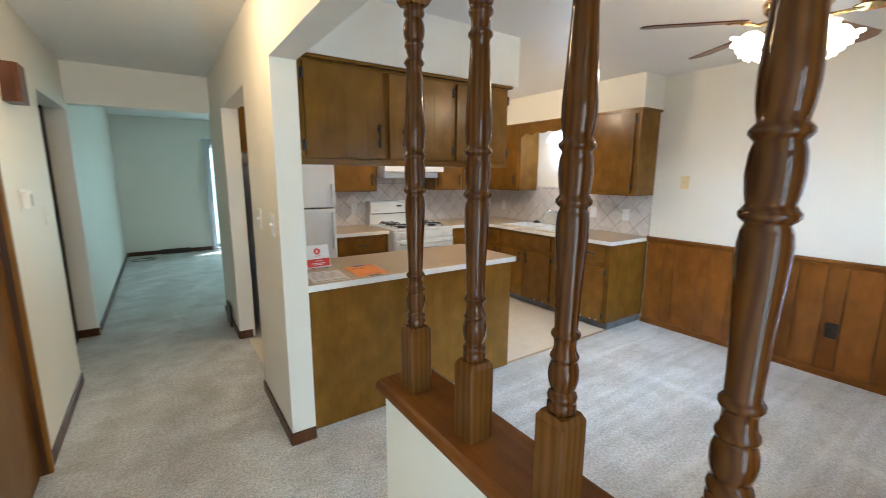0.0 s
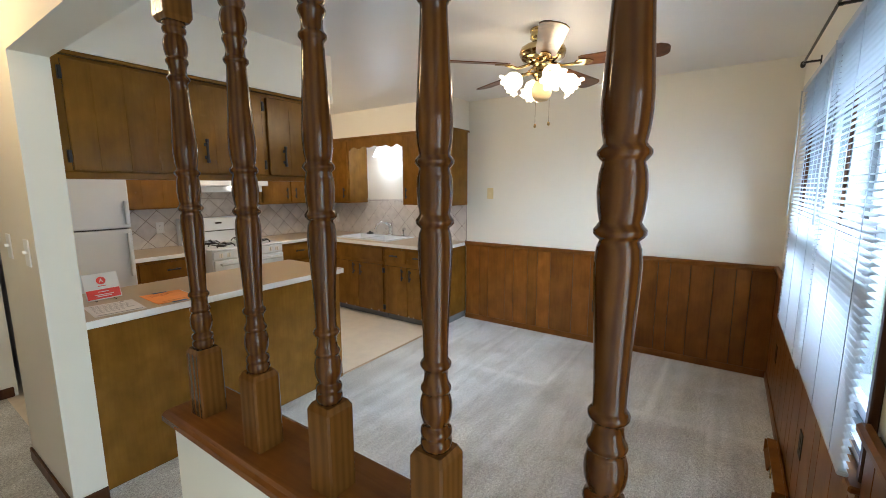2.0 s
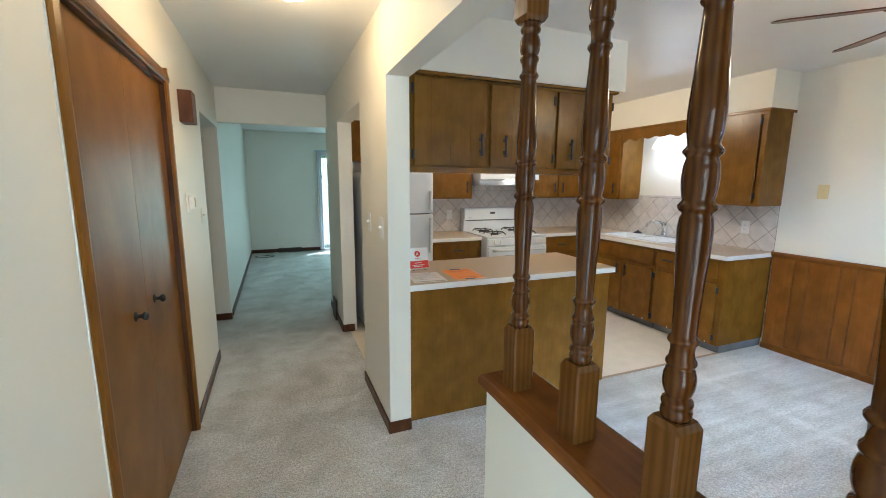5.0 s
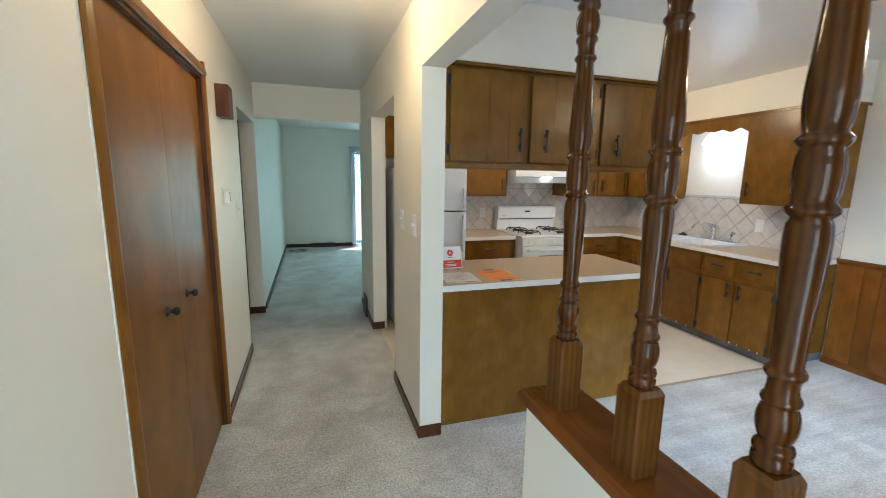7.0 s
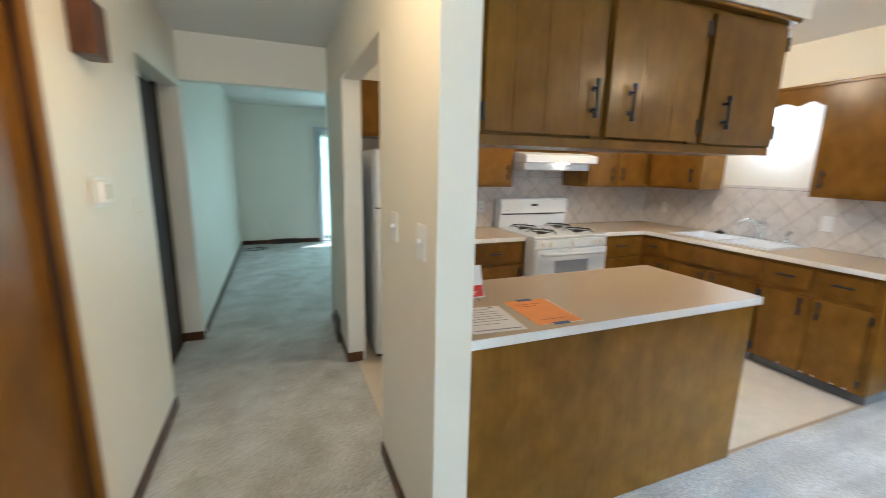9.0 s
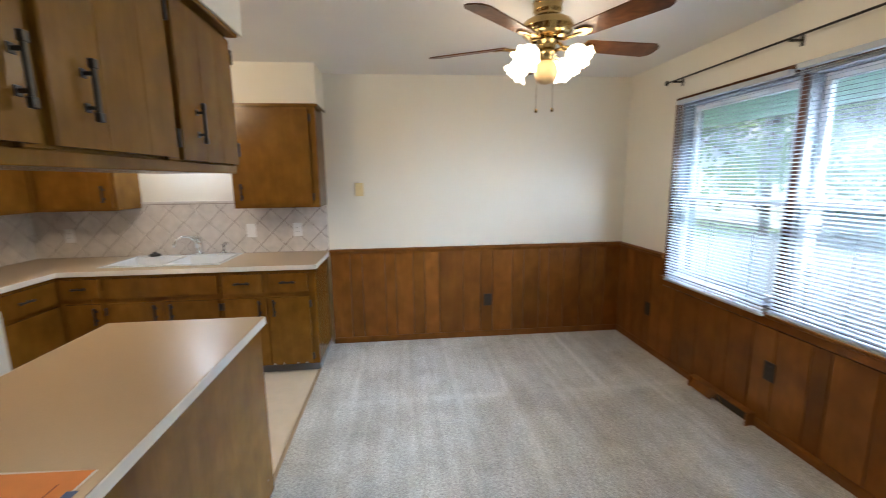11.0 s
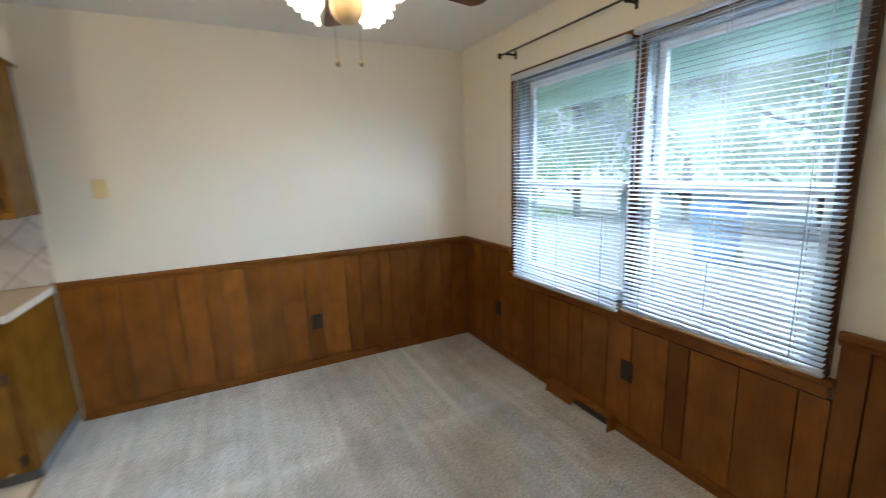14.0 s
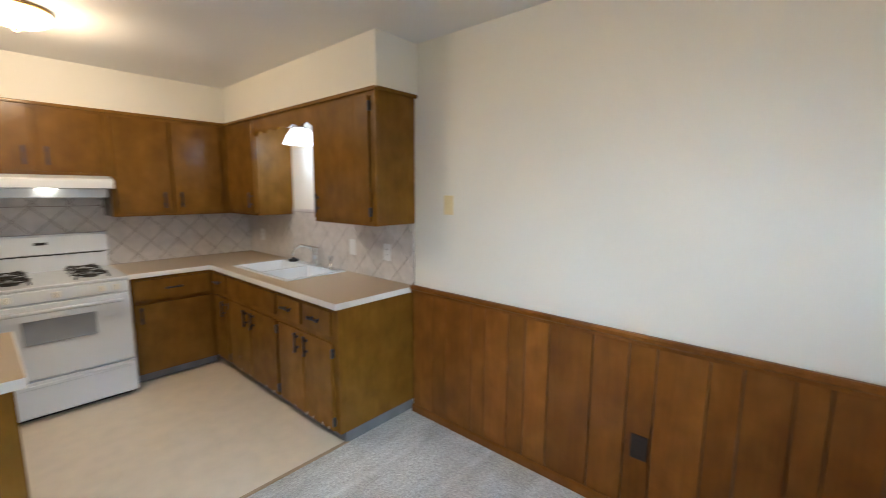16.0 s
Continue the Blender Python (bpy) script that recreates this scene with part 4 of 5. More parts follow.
def north_wall_unit(label, x0, x1, z0, doors):
    u = thing("wall_cabinet", ((x0 + x1) / 2, 5.0, z0), label, "cabinet", "wall cabinets")
    part("body", boxes((x0, x1, YU, YN, z0, 2.139), bevel=0.003), CABINET, u)
    part("face_frame", boxes((x0, x1, YU - 0.017, YU - 0.001, z0 - 0.002, z0 + 0.027), (x0, x1, YU - 0.017, YU - 0.001, 2.092, 2.138), (x0, x0 + 0.03, YU - 0.017, YU - 0.001, z0 + 0.027, 2.092), (x1 - 0.03, x1, YU - 0.017, YU - 0.001, z0 + 0.027, 2.092), bevel=0.002), CABINET, u)
    for a0, a1, hx in doors:
        door(u, "y", YU - 0.018, -1, a0, a1, z0 + 0.02, 2.095, (hx, z0 + 0.13, "z"), None, 2)
    return u


north_wall_unit("dark golden-brown wooden wall cabinet beside the range hood", 2.17, 2.795, 1.32, [(2.20, 2.765, 2.72)])
north_wall_unit("shorter dark golden-brown wall cabinet over the range hood", 2.797, 3.60, 1.64, [(2.83, 3.19, 3.14), (3.21, 3.57, 3.26)])
north_wall_unit("dark golden-brown two-door wall cabinet in the kitchen corner", 3.602, 4.49, 1.32, [(3.635, 4.015, 3.96), (4.03, 4.42, 4.085)])
north_wall_unit("small dark golden-brown wall cabinet over the refrigerator", 1.36, 2.168, 1.72, [(1.39, 1.755, 1.71), (1.77, 2.14, 1.82)])

# range hood
hd = thing("range_hood", (3.2, 4.9, 1.50), "white metal range hood under the cabinet with a small lit lamp", "range hood")
part("canopy", prism([(YN - 0.002, 1.637), (4.80, 1.637), (4.66, 1.612), (4.64, 1.60), (4.64, 1.545), (4.66, 1.54), (YN - 0.002, 1.54)], "x", 2.802, 3.59), WHITE, hd)
part("lower_skirt", boxes((2.83, 3.56, 4.72, YN - 0.002, 1.475, 1.539), bevel=0.003), WHITE, hd)
part("lamp_lens", boxes((3.17, 3.27, 4.66, 4.71, 1.528, 1.5395), bevel=0.003), LIT, hd, "lit lamp lens")

# gas range
r = thing("gas_range", (3.185, 4.8, 0), "white free-standing gas range with black burner grates", "stove")
RX0, RX1, RY = 2.79, 3.58, 4.43
part("body", boxes((RX0, RX1, RY, 5.15, 0.03, 0.885), bevel=0.004), WHITE, r)
part("kick", boxes((RX0 + 0.03, RX1 - 0.03, RY + 0.05, 5.1, 0.0, 0.0295)), BLACK, r)
part("cooktop", boxes((RX0 - 0.004, RX1 + 0.004, RY - 0.012, 5.06, 0.886, 0.908), bevel=0.006, seg=2), WHITE, r)
bgm = part("backguard", prism([(5.06, 0.9), (5.15, 0.9), (5.15, 1.18), (5.135, 1.19), (5.05, 1.19), (5.03, 1.175), (5.025, 1.045), (5.045, 1.04)], "x", RX0, RX1), WHITE, r)
part("clock_display", boxes((3.145, 3.215, 5.022, 5.0275, 1.115, 1.135)), BLACK, bgm, "dark clock display")
part("badge", boxes((RX0 + 0.05, RX0 + 0.10, 5.0225, 5.0275, 1.075, 1.08)), plain("grey_print", (0.4, 0.4, 0.42), 0.5), bgm)
part("vent_slot", boxes((RX0 + 0.02, RX1 - 0.02, 5.043, 5.047, 1.03, 1.038)), BLACK, bgm)
pn = part("control_panel", boxes((RX0 + 0.006, RX1 - 0.006, RY - 0.018, RY - 0.001, 0.80, 0.882), bevel=0.005), WHITE, r)
for x in (2.87, 2.95, 3.185, 3.42, 3.50):
    kn = part("knob", boxes((x - 0.02, x + 0.02, RY - 0.024, RY - 0.0185, 0.822, 0.862), (x - 0.005, x + 0.005, RY - 0.04, RY - 0.024, 0.822, 0.862), bevel=0.002), PLASTIC, pn)
dr = part("oven_door", boxes((RX0 + 0.008, RX1 - 0.008, RY - 0.03, RY - 0.001, 0.295, 0.793), bevel=0.006, seg=2), WHITE, r)
part("window", boxes((3.0, 3.37, RY - 0.034, RY - 0.0305, 0.53, 0.69), bevel=0.0015), plain("oven_glass", (0.30, 0.32, 0.36), 0.12, vary=0.05), dr, "grey oven window")
part("handle", joined(tube([(RX0 + 0.06, RY - 0.065, 0.752), (RX1 - 0.06, RY - 0.065, 0.752)], 0.014, 10), boxes((RX0 + 0.06, RX0 + 0.09, RY - 0.065, RY - 0.031, 0.742, 0.762), (RX1 - 0.09, RX1 - 0.06, RY - 0.065, RY - 0.031, 0.742, 0.762))), WHITE, dr)
part("storage_drawer", boxes((RX0 + 0.008, RX1 - 0.008, RY - 0.026, RY - 0.001, 0.045, 0.28), (RX0 + 0.02, RX1 - 0.02, RY - 0.034, RY - 0.0265, 0.235, 0.262), bevel=0.005), WHITE, r)
for x in (RX0 + 0.19, RX1 - 0.19):
    for y in (4.60, 4.90):
        part("burner", turned([(0.05, 0.9085), (0.05, 0.914), (0.038, 0.918), (0.036, 0.926), (0.004, 0.928)], 16, (x, y, 0)), BLACK, r)
        g = []
        for k in range(4):
            a = math.pi / 4 + k * math.pi / 2
            c, s = math.cos(a), math.sin(a)
            g.append(tube([(x + 0.02 * c, y + 0.02 * s, 0.94), (x + 0.10 * c, y + 0.10 * s, 0.944), (x + 0.125 * c, y + 0.125 * s, 0.925), (x + 0.13 * c, y + 0.13 * s, 0.9085)], 0.006, 6))
        ring = [(x + 0.098 * math.cos(2 * math.pi * i / 16), y + 0.098 * math.sin(2 * math.pi * i / 16), 0.933) for i in range(17)]
        g.append(tube(ring, 0.005, 6))
        part("grate", joined(*g), BLACK, r, "black cast iron grate")

# refrigerator
f = thing("refrigerator", (1.765, 4.8, 0), "white top-freezer refrigerator against the hall wall", "refrigerator")
part("body", boxes((1.40, 2.13, 4.46, 5.15, 0.04, 1.60), bevel=0.008, seg=2), WHITE, f)
part("base_grille", boxes((1.42, 2.11, 4.48, 4.9, 0.0, 0.0395)), BLACK, f)
for z0, z1, h0, h1 in ((0.06, 1.18, 0.78, 1.15), (1.19, 1.605, 1.22, 1.42)):
    d = part("door", boxes((1.40, 2.13, 4.385, 4.452, z0, z1), bevel=0.012, seg=3), WHITE, f)
    part("handle", boxes((2.085, 2.115, 4.35, 4.386, h0, h1), bevel=0.008, seg=2), WHITE, d)
part("gasket", boxes((1.41, 2.12, 4.4525, 4.4595, 0.06, 1.6)), plain("gasket", (0.04, 0.04, 0.04), 0.7), f)

# ---- foyer and hall ----
cl = tagged(new("door_1"), "closed dark brown bifold closet door in stained casing", "door", "", "structure")
for k in range(2):
    y0 = 1.862 + k * 0.606
    dl = part("leaf", boxes((0.045, 0.075, y0, y0 + 0.6052, 0.02, 2.02), bevel=0.0008), DOORWOOD, cl)
    for ky in ((2.30,), (2.58,))[k]:
        part("knob", joined(turned([(0.02, 0), (0.02, 0.004), (0.008, 0.008), (0.008, 0.02), (0.017, 0.03), (0.018, 0.038), (0.01, 0.045), (0.002, 0.046)], 16)), BLACK, dl, "small dark knob")
        kn = dl.children[0]
        kn.location, kn.rotation_euler = (0.0751, ky, 0.97), (0, radians(90), 0)
cp = [(0, 0), (0.058, 0), (0.058, 0.008), (0.045, 0.014), (0.02, 0.018), (0.006, 0.016), (0, 0.01)]
part("casing", joined(prism([(XW + d, 3.075 + a) for a, d in cp], "z", 0, 2.10), prism([(XW + d, 1.86 - a) for a, d in cp], "z", 0, 2.10), prism([(XW + d, 2.03 + a) for a, d in cp], "y", 1.802, 3.133)), DOORWOOD, cl, "brown stained moulded casing")
part("jamb", boxes((-0.02, XW, 1.846, 1.86, 0, 2.03), (-0.02, XW, 3.076, 3.09, 0, 2.03), (-0.02, XW, 1.86, 3.075, 2.016, 2.03)), TRIM, cl)

d3 = tagged(new("door_3"), "glazed white storm door at the entry", "door", "", "structure")
part("frame", boxes((0.13, 0.21, -0.86, -0.82, 0, 2.05), (0.96, 1.04, -0.86, -0.82, 0, 2.05), (0.21, 0.96, -0.86, -0.82, 1.95, 2.05), (0.21, 0.96, -0.86, -0.82, 0, 0.12), bevel=0.003), SASH, d3)
g3 = part("pane", boxes((0.21, 0.96, -0.843, -0.838, 0.12, 1.95)), GLASS, d3)
g3.visible_shadow = False
rnd = random.Random(4)
cy = [0.05 + 0.1 * i for i in range(21)]
bead = [(1.800 + 0.002 * rnd.random(), z) for z in cy] + [(1.792 + 0.006 * rnd.random(), z) for z in reversed(cy)]
structure("trim_caulk", prism(bead, "x", XW + 0.0005, XW + 0.004), PLASTIC, "uneven white caulk bead beside the closet casing")

d2 = tagged(new("door_2"), "dark brown flush door in the hall recess", "door", "", "structure")
DARKDOOR = wood("dark_door_wood", (0.020, 0.008, 0.003), (0.035, 0.014, 0.005), (0.05, 0.02, 0.008), (20, 20, 1.5), 0.75, 4)
DARKDOOR.node_tree.nodes["Principled BSDF"].inputs["Coat Weight"].default_value = 0.0
part("leaf", boxes((-0.06, -0.035, 4.30, 5.18, 0.01, 2.03), bevel=0.002), DARKDOOR, d2)
part("casing", boxes((-0.06, -0.04, 5.19, 5.27, 0, 2.06), (-0.06, -0.04, 4.22, 4.29, 0, 2.06), bevel=0.004), DARKDOOR, d2)

ch = thing("door_chime", (0.13, 3.48, 1.86), "brown wooden door chime box with slanted sides on the wall", "door chime")
part("box", prism([(0.101, 3.40), (0.16, 3.40), (0.175, 3.415), (0.175, 3.55), (0.16, 3.565), (0.101, 3.565)], "z", 1.865, 2.055), wood("chime_wood", (0.06, 0.02, 0.008), (0.11, 0.04, 0.016), (0.15, 0.06, 0.025), (12, 12, 2), 0.45, 3), ch)
th = thing("thermostat", (0.105, 3.46, 1.33), "small ivory wall thermostat on its back plate", "thermostat")
part("back_plate", boxes((0.101, 0.106, 3.40, 3.53, 1.31, 1.43), bevel=0.002), PLASTIC, th)
part("cover", boxes((0.1065, 0.135, 3.42, 3.51, 1.325, 1.415), bevel=0.006, seg=2), PLASTIC, th)
part("dial_slot", boxes((0.1352, 0.138, 3.455, 3.475, 1.34, 1.40)), plain("amber_slot", (0.35, 0.25, 0.1), 0.4), th, "amber slider slot")


def wall_plate(name, label, category, p, n, w, h, plate, insert, style, group=""):
    """A cover plate at p with its face along n; style: toggle, outlet or blank."""
    ob = thing(name, p, label, category, group)
    x, y, z = p
    nx, ny = n

    def bx(a0, a1, d0, d1, b0, b1):
        if nx:
            q = sorted((x + nx * d0, x + nx * d1))
            return (q[0], q[1], y + a0, y + a1, z + b0, z + b1)
        q = sorted((y + ny * d0, y + ny * d1))
        return (x + a0, x + a1, q[0], q[1], z + b0, z + b1)
    part("cover_plate", boxes(bx(-w / 2, w / 2, 0.0005, 0.006, -h / 2, h / 2), bevel=0.002), plate, ob)
    if style == "toggle":
        part("toggle", boxes(bx(-0.005, 0.005, 0.0062, 0.02, -0.002, 0.012), bevel=0.001), insert, ob)
    elif style == "outlet":
        for dz in (-0.02, 0.02):
            rc = part("receptacle", boxes(bx(-0.017, 0.017, 0.0062, 0.008, dz - 0.014, dz + 0.014), bevel=0.0008), insert, ob)
            part("slot", boxes(bx(-0.008, -0.005, 0.0082, 0.0088, dz - 0.004, dz + 0.006), bx(0.005, 0.008, 0.0082, 0.0088, dz - 0.004, dz + 0.006)), BLACK, rc)
    elif style == "rocker":
        part("rocker", boxes(bx(-0.016, 0.016, 0.0062, 0.009, -0.032, 0.032), bevel=0.001), insert, ob)
    return ob


PW = plain("white_plate", (0.84, 0.84, 0.84), 0.3, vary=0.01)
BROWN = plain("brown_plastic", (0.014, 0.010, 0.009), 0.6, vary=0.1)
wall_plate("light_switch", "white toggle light switch on the hall wall", "light switch", (XH, 2.76, 1.24), (-1, 0), 0.078, 0.122, PW, PW, "toggle", "hall switches")
wall_plate("light_switch", "white toggle light switch beside another on the hall wall", "light switch", (XH, 3.10, 1.245), (-1, 0), 0.078, 0.122, PW, PW, "toggle", "hall switches")
wall_plate("light_switch", "painted-over switch plate on the hall wall", "light switch", (XW, 3.93, 1.25), (1, 0), 0.075, 0.118, WALL, WALL, "toggle")
wall_plate("light_switch", "ivory toggle light switch on the cream dining wall", "light switch", (XE, 2.388, 1.45), (-1, 0), 0.075, 0.118, IVORY, IVORY, "toggle")
wall_plate("wall_outlet", "dark brown wall outlet in the wood wainscot", "outlet", (4.792, 1.20, 0.37), (-1, 0), 0.075, 0.118, BROWN, BROWN, "outlet", "wainscot outlets")
wall_plate("wall_outlet", "dark brown wall outlet in the wood wainscot", "outlet", (4.286, YS + 0.02, 0.378), (0, 1), 0.075, 0.118, BROWN, BROWN, "outlet", "wainscot outlets")
wall_plate("wall_outlet", "dark brown wall outlet under the window", "outlet", (3.052, YS + 0.02, 0.38), (0, 1), 0.075, 0.118, BROWN, BROWN, "outlet", "wainscot outlets")
wall_plate("wall_outlet", "white wall outlet on the tile backsplash", "outlet", (XE - 0.012, 2.955, 1.10), (-1, 0), 0.078, 0.122, PW, PW, "outlet", "backsplash plates")
wall_plate("light_switch", "white rocker switch on the tile backsplash", "light switch", (XE - 0.012, 3.36, 1.10), (-1, 0), 0.082, 0.122, PW, PW, "rocker", "backsplash plates")
wall_plate("wall_outlet", "white wall outlet on the tile backsplash near the corner", "outlet", (XE - 0.012, 4.87, 1.09), (-1, 0), 0.075, 0.118, PW, PW, "outlet", "backsplash plates")
wall_plate("wall_outlet", "white wall outlet on the tile backsplash beside the range", "outlet", (2.635, YN - 0.012, 1.105), (0, -1), 0.075, 0.118, PW, PW, "outlet", "backsplash plates")
wall_plate("light_switch", "white light switch on the far living room wall", "light switch", (1.37, YL, 1.24), (0, -1), 0.075, 0.118, PLASTIC, PLASTIC, "toggle")
wall_plate("wall_outlet", "white wall outlet low on the living room wall", "outlet", (0.62, YL, 0.38), (0, -1), 0.075, 0.118, PLASTIC, PLASTIC, "outlet")

VENT = plain("brown_metal", (0.06, 0.035, 0.022), 0.45, 0.2, 0.1)


def floor_vent(label, p0, p1, n, h, depth):
    """A sloped baseboard register from p0 to p1 (x, y on the wall face), standing out along n."""
    ob = thing("heat_register", ((p0[0] + p1[0]) / 2, (p0[1] + p1[1]) / 2, 0), label, "heat register")
    nx, ny = n
    if ny:
        prof = [(p0[1], 0.0), (p0[1] + ny * depth, 0.0), (p0[1] + ny * depth, 0.02), (p0[1] + ny * depth * 0.5, h), (p0[1], h)]
        part("body", prism(prof, "x", min(p0[0], p1[0]), max(p0[0], p1[0])), VENT, ob)
        L = abs(p1[0] - p0[0])
        x0 = min(p0[0], p1[0])
        for k in range(3):
            za = 0.03 + k * (h - 0.04) / 3
            ya = p0[1] + ny * (depth * (1 - 0.5 * (za - 0.02) / (h - 0.02)) + 0.0015)
            part("louvre", boxes((x0 + 0.03, x0 + L - 0.03, min(ya - 0.002, ya + ny * 0.004), max(ya - 0.002, ya + ny * 0.004), za, za + 0.008)), BLACK, ob)
    else:
        prof = [(p0[0], 0.0), (p0[0] + nx * depth, 0.0), (p0[0] + nx * depth, 0.02), (p0[0] + nx * depth * 0.5, h), (p0[0], h)]
        part("body", prism(prof, "y", min(p0[1], p1[1]), max(p0[1], p1[1])), VENT, ob)
    return ob


rg = thing("heat_register", (3.36, YS + 0.06, 0), "brown sloped floor register open below the window wall", "heat register")
y0 = YS + 0.034
part("frame", joined(prism([(y0, 0.0), (y0 + 0.008, 0.0), (y0 + 0.008, 0.085), (y0, 0.085)], "x", 3.10, 3.62), boxes((3.10, 3.62, y0 + 0.009, y0 + 0.05, 0.078, 0.086)), boxes((3.10, 3.108, y0 + 0.009, y0 + 0.06, 0.0, 0.078), (3.612, 3.62, y0 + 0.009, y0 + 0.06, 0.0, 0.078))), PANEL, rg)
# solid dark plate gives the throat its shade
part("throat", boxes((3.11, 3.40, y0 + 0.009, y0 + 0.012, 0.005, 0.075)), DARK, rg, "dark plate painted as the throat's shade")
part("damper", prism([(y0 + 0.014, 0.07), (y0 + 0.02, 0.072), (y0 + 0.06, 0.012), (y0 + 0.054, 0.006)], "x", 3.40, 3.61), PANEL, rg)
part("damper_arm", tube([(3.40, y0 + 0.05, 0.02), (3.36, y0 + 0.045, 0.07), (3.30, y0 + 0.05, 0.03)], 0.004, 6), BRASS, rg, "brass damper arm")
floor_vent("dark brown wall register on the stub wall's base", (XH - 0.0125, 4.84), (XH - 0.0125, 5.08), (-1, 0), 0.22, 0.02)
floor_vent("black baseboard register under the living room wall", (0.62, YL - 0.013), (1.10, YL - 0.013), (0, -1), 0.09, 0.05)
cb = thing("coiled_cable", (0.5, 9.2, 0), "loose loop of thin black cable on the carpet", "cable")
part("loop", tube([(0.32 + 0.004 * i + 0.17 * math.cos(0.5 * i), 9.25 + 0.13 * math.sin(0.5 * i), 0.006 + 0.0008 * i) for i in range(17)], 0.005, 6), BLACK, cb)

# living room slider with vertical blinds
sd = tagged(new("window_2"), "sliding glass door with white vertical blinds", "sliding door", "", "structure")
part("frame", boxes((1.52, 1.57, YL, YL + 0.1, 0, 2.1), (3.40, 3.45, YL, YL + 0.1, 0, 2.1), (1.52, 3.45, YL, YL + 0.1, 2.05, 2.1), (2.46, 2.52, YL + 0.02, YL + 0.07, 0.03, 2.05), (1.52, 3.45, YL, YL + 0.1, 0, 0.03)), SASH, sd)
g = part("pane", boxes((1.57, 2.46, YL + 0.04, YL + 0.046, 0.03, 2.05), (2.52, 3.40, YL + 0.05, YL + 0.056, 0.03, 2.05)), GLASS, sd)
g.visible_shadow = False
vb = thing("vertical_blind", (1.8, YL - 0.07, 0), "white vertical blinds drawn to the side of the slider", "window blind")
part("head_rail", boxes((1.44, 3.52, YL - 0.09, YL - 0.05, 2.12, 2.16)), SLAT, vb)
for k in range(7):
    x = 1.47 + 0.045 * k
    part("vane", prism([(x, YL - 0.10), (x + 0.003, YL - 0.10), (x + 0.018, YL - 0.03), (x + 0.015, YL - 0.03)], "z", 0.03, 2.12), SLAT, vb)

# ---- on the peninsula ----
PAPER = plain("paper", (0.78, 0.75, 0.74), 0.7, vary=0.02)
INK = plain("grey_ink", (0.28, 0.26, 0.27), 0.8)
ORANGE = plain("orange_paper", (0.80, 0.27, 0.04), 0.6, vary=0.06, scale=15)
BLUE = plain("blue_tape", (0.045, 0.10, 0.28), 0.6)
RED = plain("red_print", (0.70, 0.04, 0.03), 0.45)
CARD = plain("white_card", (0.85, 0.85, 0.85), 0.4, vary=0.01)


def flat(place, turn, dims):
    bm = boxes(*dims)
    bmesh.ops.transform(bm, matrix=Matrix.Translation(place) @ Matrix.Rotation(radians(turn), 4, "Z"), verts=bm.verts[:])
    return bm


pp = thing("paper_sheet", (1.505, 2.85, 0.895), "white printed information sheet lying on the peninsula", "paper")
part("sheet", flat((1.505, 2.85, 0.8955), -5, [(-0.108, 0.108, -0.135, 0.135, 0, 0.0012)]), PAPER, pp)
for i, (w, z) in enumerate(((0.14, 0.10), (0.17, 0.07), (0.16, 0.045), (0.17, 0.02), (0.15, -0.005), (0.17, -0.03), (0.12, -0.06))):
    part("print_line", flat((1.505, 2.85, 0.8967), -5, [(-0.09, -0.09 + w, z, z + 0.004, 0, 0.0004)]), INK, pp)
part("print_bar", flat((1.505, 2.85, 0.8967), -5, [(-0.095, 0.095, -0.118, -0.11, 0, 0.0004)]), INK, pp)
part("print_mark", flat((1.505, 2.85, 0.8967), -5, [(0.05, 0.07, 0.115, 0.125, 0, 0.0004)]), INK, pp)
op = thing("orange_notice", (1.77, 2.862, 0.895), "orange paper notice taped to the peninsula with blue tape", "paper")
part("sheet", flat((1.77, 2.862, 0.8955), -2, [(-0.103, 0.103, -0.142, 0.142, 0, 0.0012)]), ORANGE, op)
part("under_sheet", flat((1.776, 2.858, 0.8951), -4, [(-0.103, 0.103, -0.142, 0.142, 0, 0.0004)]), PAPER, op)
for y in (0.142, -0.146):
    part("tape", flat((1.77, 2.862, 0.8968), -2, [(-0.037, 0.037, y - 0.012, y + 0.012, 0, 0.0006)]), BLUE, op, "strip of blue masking tape")
for w, y in ((0.12, 0.085), (0.13, -0.10), (0.09, 0.06)):
    part("print_line", flat((1.77, 2.862, 0.8967), -2, [(-0.07, -0.07 + w, y, y + 0.004, 0, 0.0004)]), plain("orange_ink", (0.40, 0.10, 0.03), 0.8), op)
bs = thing("brochure_stand", (1.535, 3.10, 0.895), "white and red printed card on a small black wire easel", "sign")
tilt = Matrix.Translation((1.535, 3.085, 0.902)) @ Matrix.Rotation(radians(4), 4, "Z") @ Matrix.Rotation(radians(-18), 4, "X")


def tilted(bm):
    bmesh.ops.transform(bm, matrix=tilt, verts=bm.verts[:])
    return bm


cd = part("card", tilted(boxes((-0.082, 0.082, 0, 0.004, 0, 0.15), bevel=0.001)), CARD, bs)
part("red_band", tilted(boxes((-0.078, 0.078, -0.0008, -0.0002, 0.006, 0.058))), RED, cd)
part("round_mark", tilted(prism([(0.022 * math.cos(2 * math.pi * i / 24), 0.108 + 0.022 * math.sin(2 * math.pi * i / 24)) for i in range(24)], "y", -0.0008, -0.0002)), RED, cd, "red round mark")
part("inner_mark", tilted(prism([(-0.010, 0.098), (0, 0.122), (0.010, 0.098), (0.005, 0.098), (0, 0.11), (-0.005, 0.098)], "y", -0.0013, -0.0009)), CARD, cd)
